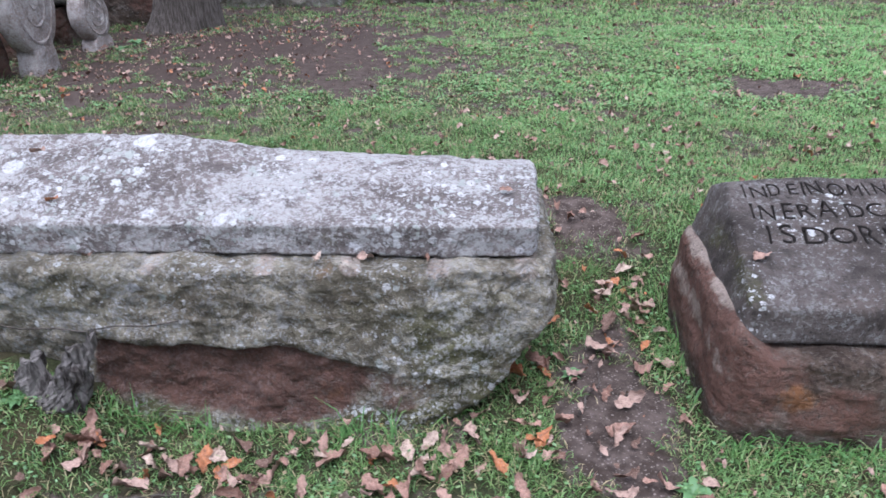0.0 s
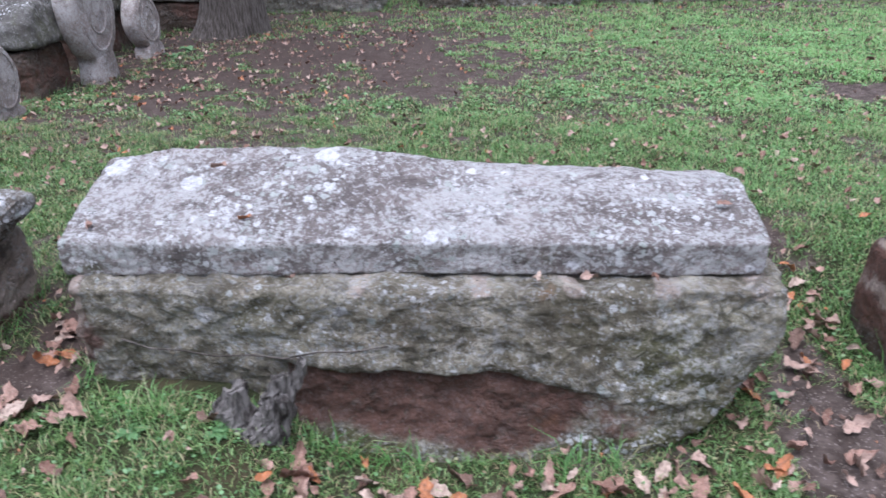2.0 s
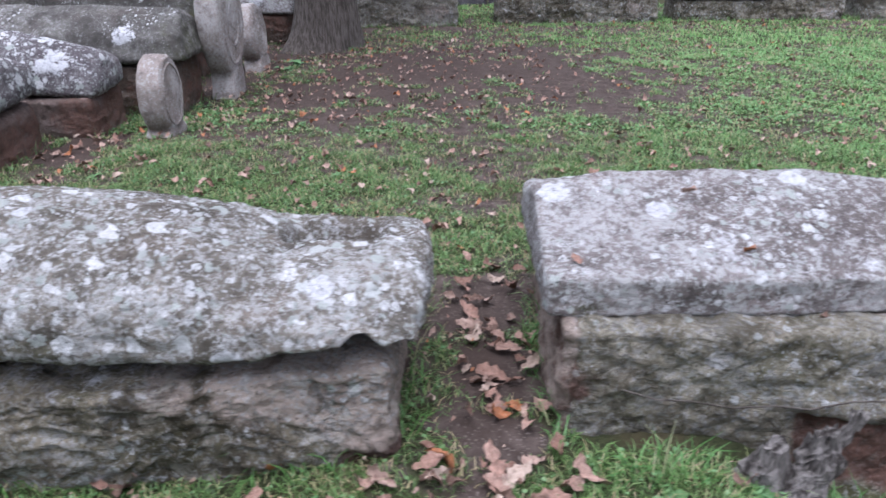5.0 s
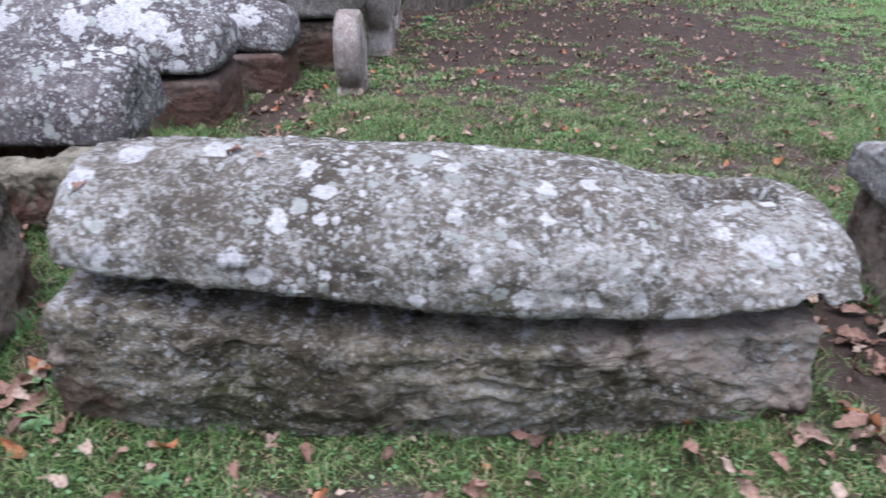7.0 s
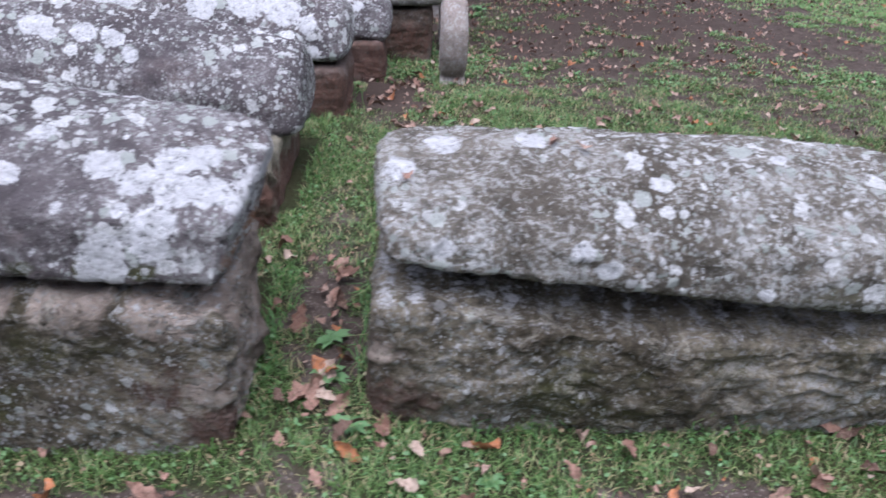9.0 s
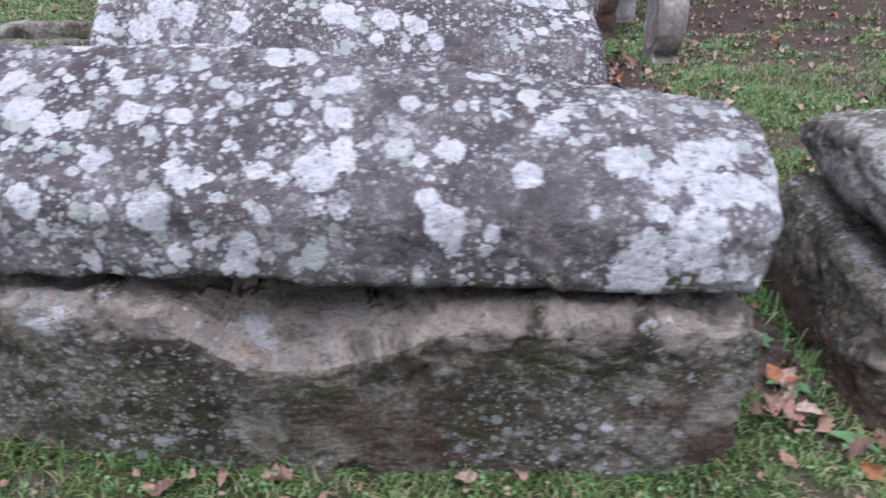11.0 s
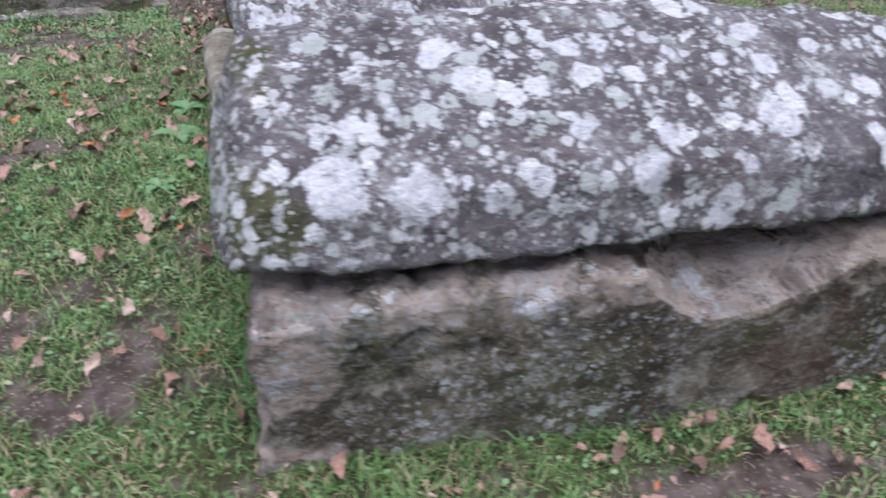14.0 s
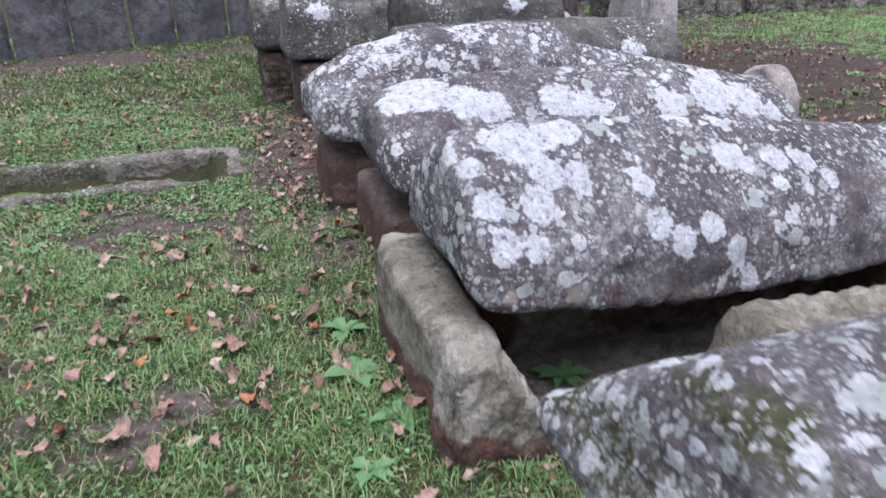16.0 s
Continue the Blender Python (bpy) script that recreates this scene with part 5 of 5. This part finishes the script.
def oak_leaf(seed, n=16, ribs=(-1, -0.5, 0, 0.5, 1)):
    """One curled, lobed dead leaf about 10 cm long, resting on z = 0."""
    rs = random.Random(seed)
    m = len(ribs)
    verts, faces = [], []
    curl, fold, twist, lobes = rs.uniform(-6.0, 14.0), rs.uniform(-0.5, 1.8), rs.uniform(-2.2, 2.2), rs.choice((3, 3.5, 4))
    depth, bend = rs.uniform(0.12, 0.28), rs.uniform(-0.35, 0.35)
    wide = rs.uniform(0.021, 0.032)
    for i in range(n + 1):
        t = i / n
        x = (t - 0.5) * 0.10
        env = math.sin(math.pi * min(1.0, 0.06 + 0.92 * t ** 0.8)) ** 0.75
        for s in ribs:
            w = wide * env * (1 - depth + depth * math.cos(2 * math.pi * lobes * (t + 0.04 * s))) * rs.uniform(0.92, 1.08)
            yy = s * w + bend * x * x * 8
            z = curl * x * x * (1 + s * 0.3) + abs(s * w) * fold + twist * s * w * (t - 0.4) * 2 + 0.006 * math.sin(9 * t + 5 * s + seed) + rs.uniform(0, 0.004)
            verts.append((x, yy, z))
    for i in range(n):
        for j in range(m - 1):
            a = i * m + j
            faces.append((a, a + 1, a + m + 1, a + m))
    lo = min(v[2] for v in verts)
    return [(x, y, z - lo) for x, y, z in verts], faces


LEAVES = [oak_leaf(40 + i) for i in range(10)]
SMALL_LEAVES = [oak_leaf(60 + i, 9, (-1, 0, 1)) for i in range(10)]
LEAF_MESH = []
for i, (v, f) in enumerate(LEAVES):
    me = mesh_of("leaf", v, f)
    me.materials.append(M_LEAF)
    LEAF_MESH.append(me)

# drifts of leaves: centre, spread, count
DRIFTS = [(0.30, 2.35, 0.14, 0.30, 16), (0.55, 2.75, 0.10, 0.14, 26), (-0.75, 1.80, 0.22, 0.06, 20), (-0.25, 1.78, 0.18, 0.07, 20), (-1.3, 1.76, 0.10, 0.06, 14), (-0.45, 1.66, 0.5, 0.10, 16), (-1.0, 1.72, 0.15, 0.06, 12), (0.15, 1.9, 0.12, 0.1, 12), (0.5, 1.9, 0.2, 0.3, 7), (-2.40, 2.45, 0.09, 0.32, 40), (-2.2, 1.72, 0.25, 0.12, 14), (-2.2, 1.95, 0.15, 0.08, 10),
          (-3.2, 1.72, 0.5, 0.1, 9), (-4.9, 1.8, 0.3, 0.12, 10), (-5.06, 2.35, 0.06, 0.3, 16), (-6.3, 1.55, 0.8, 0.1, 10), (-7.9, 3.4, 0.35, 0.6, 26), (-8.4, 3.2, 0.4, 0.7, 22), (-7.95, 4.5, 0.3, 0.5, 24), (-5.0, 4.8, 0.15, 0.3, 22)]
leaf_rs = random.Random(21)
count = 0
for cx, cy, sx, sy, n in DRIFTS:
    for _ in range(n):
        x, y = leaf_rs.gauss(cx, sx), leaf_rs.gauss(cy, sy)
        if count >= 420 or not clear_of_stones(np.array([x]), np.array([y]), 0.06)[0]:
            continue
        ob = tagged(new("fallen_leaf", leaf_rs.choice(LEAF_MESH)), "dry brown fallen oak leaf lying on the grass", "leaf", "fallen leaves on the lawn")
        k = leaf_rs.uniform(0.5, 1.15)
        ob.matrix_world = pose(x, y, float(ground_z(x, y)) + leaf_rs.uniform(0.010, 0.03), leaf_rs.gauss(0, 24), leaf_rs.gauss(0, 24), leaf_rs.uniform(0, 360)) @ Matrix.Scale(k, 4)
        count += 1

# the scattered rest
cos, fcs = [], []
for zone, n in (((-10, 2.9, 0.9, 5.2), 4200), ((-11, 5, 5.2, 9.5), 2200), ((-11.4, 5.4, 9.5, 13.5), 700), ((-4.9, -1.6, 5.5, 10.5), 1100), ((-5, 4, 10.7, 11.8), 500), ((-7.7, -7.2, 5.2, 8.0), 400), ((-10.5, -7.5, 7.2, 11.5), 500)):
    for _ in range(n):
        x, y = leaf_rs.uniform(zone[0], zone[1]), leaf_rs.uniform(zone[2], zone[3])
        if not clear_of_stones(np.array([x]), np.array([y]), 0.03)[0]:
            continue
        v, f = leaf_rs.choice(SMALL_LEAVES)
        m = pose(x, y, float(ground_z(x, y)) + leaf_rs.uniform(0.006, 0.036), leaf_rs.gauss(0, 18), leaf_rs.gauss(0, 18), leaf_rs.uniform(0, 360)) @ Matrix.Scale((leaf_rs.uniform(0.3, 0.75) if leaf_rs.random() < 0.4 else leaf_rs.uniform(0.10, 0.28)), 4)
        o = len(cos)
        cos += [m @ Vector(p) for p in v]
        fcs += [tuple(o + i for i in q) for q in f]
tagged(part("leaf_litter", mesh_of("leaf_litter", cos, fcs), M_LEAF), "scattered small dry leaves across the lawn", "leaf litter", kind="stuff")

# ---------------------------------------------------------------- engraved lines on the dark lid
def engrave(thing, lines):
    """Cuts lines of capitals into the lid's inclined face. lines: text, x, y of the first letter's foot, letter height, width factor."""
    lid_ob = [c for c in thing.children if c.name.startswith("lid")][0]
    slope = math.degrees(math.atan(0.285))
    verts, faces = [], []
    rs = random.Random(9)
    for text, x, y, high, wide in lines:
        for letter in text:
            if letter == " ":
                x += 0.02
                continue
            cu = bpy.data.curves.new("carving", "FONT")
            cu.body, cu.size, cu.extrude, cu.resolution_u = letter, high / 0.7, 0.02, 4
            tmp = new("carving", cu)
            dg = bpy.context.evaluated_depsgraph_get()
            me = bpy.data.meshes.new_from_object(tmp.evaluated_get(dg))
            right = max(v.co.x for v in me.vertices)
            m = pose(x, y + rs.uniform(-0.006, 0.006), 0.225 + 0.285 * (y - 2.07) + 0.006, slope, 0, 0) @ pose(0, 0, 0, 0, 0, rs.uniform(-7, 7)) @ Matrix.Diagonal((wide * rs.uniform(0.85, 1.15), rs.uniform(0.88, 1.12), 1, 1))
            o = len(verts)
            verts += [m @ v.co - thing.location for v in me.vertices]
            faces += [tuple(o + i for i in p.vertices) for p in me.polygons]
            bpy.data.objects.remove(tmp)
            bpy.data.meshes.remove(me)
            x += right * wide + 0.012
    bm = bmesh.new()
    me = bpy.data.meshes.new("cutter")
    me.from_pydata(verts, [], faces)
    bm.from_mesh(me)
    bmesh.ops.remove_doubles(bm, verts=bm.verts, dist=0.00005)
    bmesh.ops.recalc_face_normals(bm, faces=bm.faces)
    bm.to_mesh(me)
    bm.free()
    me.materials.append(M_CARVING)
    cutter = new("cutter", me)
    cutter.parent = thing
    bpy.context.view_layer.update()
    mod = lid_ob.modifiers.new("carve", "BOOLEAN")
    mod.operation, mod.object, mod.solver = "DIFFERENCE", cutter, "EXACT"
    mod.material_mode = "TRANSFER"
    dg = bpy.context.evaluated_depsgraph_get()
    done = bpy.data.meshes.new_from_object(lid_ob.evaluated_get(dg))
    lid_ob.modifiers.clear()
    old = lid_ob.data
    lid_ob.data = done
    bpy.data.meshes.remove(old)
    bpy.data.objects.remove(cutter)


engrave(inscribed, [("INDEINOMINE", 0.925, 2.615, 0.075, 0.74), ("INERA DCCC", 0.92, 2.49, 0.085, 0.80), ("I SDORI", 0.945, 2.36, 0.09, 0.95)])


# ---------------------------------------------------------------- small things
def leaf_on(x, y, z, tilt, turn, size, which, where):
    ob = tagged(new("fallen_leaf", LEAF_MESH[which]), "dry orange-brown leaf lying on " + where, "leaf", "fallen leaves on the stones")
    ob.matrix_world = pose(x, y, z, tilt, 0, turn) @ Matrix.Scale(size, 4)


leaf_on(0.905, 2.285, 0.296, 14, 20, 0.75, 1, "an engraved stone lid")
for x, y, z, s, w in ((-0.62, 2.17, 0.327, 0.55, 2), (-0.45, 2.175, 0.325, 0.6, 5), (-0.24, 2.185, 0.322, 0.4, 3), (-1.42, 2.15, 0.333, 0.4, 6)):
    leaf_on(x, y, z, 4, 37 * w, s, w, "the ledge of a stone box")
for x, y, z, s, w in ((-1.74, 2.50, 0.585, 0.55, 4), (-2.12, 2.25, 0.465, 0.5, 6), (-1.6, 2.3, 0.475, 0.45, 4), (0.03, 2.45, 0.468, 0.5, 7)):
    leaf_on(x, y, z, 18, 50 * w, s, w, "a lichened stone lid")
for x, y, z, s, w in ((-4.38, 2.27, 0.655, 0.6, 4), (-4.3, 2.25, 0.65, 0.55, 8), (-4.8, 2.14, 0.60, 0.5, 1)):
    leaf_on(x, y, z, 14, 61 * w, s, w, "a rounded stone lid")

# rain water in the worn hollow
bm = bmesh.new()
rows = [[bm.verts.new((0.06 * f * math.cos(i * math.pi / 12) * (1 + 0.15 * math.sin(i * 1.3)), 0.05 * f * math.sin(i * math.pi / 12), h)) for i in range(24)] for f, h in ((0.97, 0.0), (1.0, -0.004), (0.8, -0.012))]
mid_top, mid_low = bm.verts.new((0, 0, 0.0)), bm.verts.new((0, 0, -0.014))
for i in range(24):
    j = (i + 1) % 24
    bm.faces.new((mid_top, rows[0][i], rows[0][j]))
    bm.faces.new((rows[0][i], rows[1][i], rows[1][j], rows[0][j]))
    bm.faces.new((rows[1][i], rows[2][i], rows[2][j], rows[1][j]))
    bm.faces.new((mid_low, rows[2][j], rows[2][i]))
me = bpy.data.meshes.new("puddle")
bm.to_mesh(me)
bm.free()
puddle = tagged(part("puddle", me, M_WATER), "small puddle of rain water in a worn stone hollow", "puddle")
puddle.location = (-2.90, 2.47, 0.405)

# fallen twigs on the grass
rs = random.Random(31)
for x, y, turn, length in ((-8.25, 6.15, 10, 0.45), (-8.0, 6.0, -20, 0.35), (-8.5, 5.9, 30, 0.3), (0.35, 2.2, 70, 0.28), (0.1, 1.7, 120, 0.25), (-7.75, 2.75, 35, 0.3), (-7.7, 3.0, 80, 0.2), (-1.1, 1.6, 15, 0.2), (0.55, 1.6, 160, 0.22), (-3.9, 6.3, 40, 0.3), (-4.3, 6.0, 100, 0.25)):
    cu = bpy.data.curves.new("twig", "CURVE")
    cu.dimensions, cu.bevel_depth, cu.bevel_resolution = "3D", 0.0035, 2
    sp = cu.splines.new("POLY")
    sp.points.add(6)
    for i, q in enumerate(sp.points):
        d = length * (i / 6 - 0.5)
        px, py = x + d * math.cos(radians(turn)) + rs.gauss(0, 0.008), y + d * math.sin(radians(turn)) + rs.gauss(0, 0.008)
        q.co = (px - x, py - y, float(ground_z(px, py)) - float(ground_z(x, y)) + 0.012, 1)
        q.radius = 1.3 - 0.12 * i
    cu.materials.append(M_BARK)
    twig = tagged(new("twig", cu), "thin dead twig lying on the grass", "twig", "fallen twigs")
    twig.location = (x, y, float(ground_z(x, y)))


def weed(x, y, z, n, size, seed, label):
    """A low rosette of broad leaves."""
    rs = random.Random(seed)
    top = holder("weed", x, y, z, label, "weed", "weeds in the lawn")
    for i in range(n):
        bm = bmesh.new()
        a = 2 * math.pi * i / n + rs.uniform(-0.4, 0.4)
        L = size * rs.uniform(0.6, 1.2)
        w = L * rs.uniform(0.16, 0.26)
        lift = rs.uniform(0.25, 1.0)
        d, p = Vector((math.cos(a), math.sin(a), 0)), Vector((-math.sin(a), math.cos(a), 0))
        rows = []
        for j in range(6):
            t = j / 5
            c = d * (L * t * 0.9) + Vector((0, 0, L * (lift * t - 0.75 * lift * t * t) + 0.004))
            ww = w * math.sin(math.pi * (0.08 + 0.9 * t)) * (1.15 if j % 2 else 0.85)
            rows.append([bm.verts.new(c + p * (s * ww) + Vector((0, 0, abs(s) * ww * 0.35))) for s in (-1, 0, 1)])
        for r0, r1 in zip(rows, rows[1:]):
            for k in (0, 1):
                bm.faces.new((r0[k], r0[k + 1], r1[k + 1], r1[k]))
        me = bpy.data.meshes.new("leaf")
        bm.to_mesh(me)
        bm.free()
        me.shade_smooth()
        part("leaf", me, M_WEED, top)


weed(-6.97, 3.55, -0.10, 9, 0.11, 1, "bright green weed growing inside a broken stone box")
for i, (x, y, n, s) in enumerate(((-7.62, 3.35, 10, 0.10), (-7.68, 3.62, 9, 0.11), (-7.66, 3.9, 8, 0.09), (-7.75, 3.15, 8, 0.08), (0.62, 1.72, 8, 0.07), (-1.62, 1.86, 7, 0.07), (-4.55, 1.72, 7, 0.05), (-4.95, 1.83, 9, 0.06), (-5.03, 2.05, 9, 0.07),
                                  (-5.05, 2.25, 8, 0.07), (-4.62, 4.35, 7, 0.06), (-3.2, 4.4, 8, 0.05), (-2.3, 1.75, 8, 0.06), (-1.9, 1.82, 8, 0.06), (0.3, 2.3, 7, 0.05), (0.12, 1.85, 8, 0.06), (-4.2, 8.35, 9, 0.14), (-4.3, 8.1, 8, 0.12))):
    weed(x, y, float(ground_z(x, y)), n, s, 10 + i, "broad-leaved green weed growing against the stones" if i < 4 else "small green weed in the lawn")
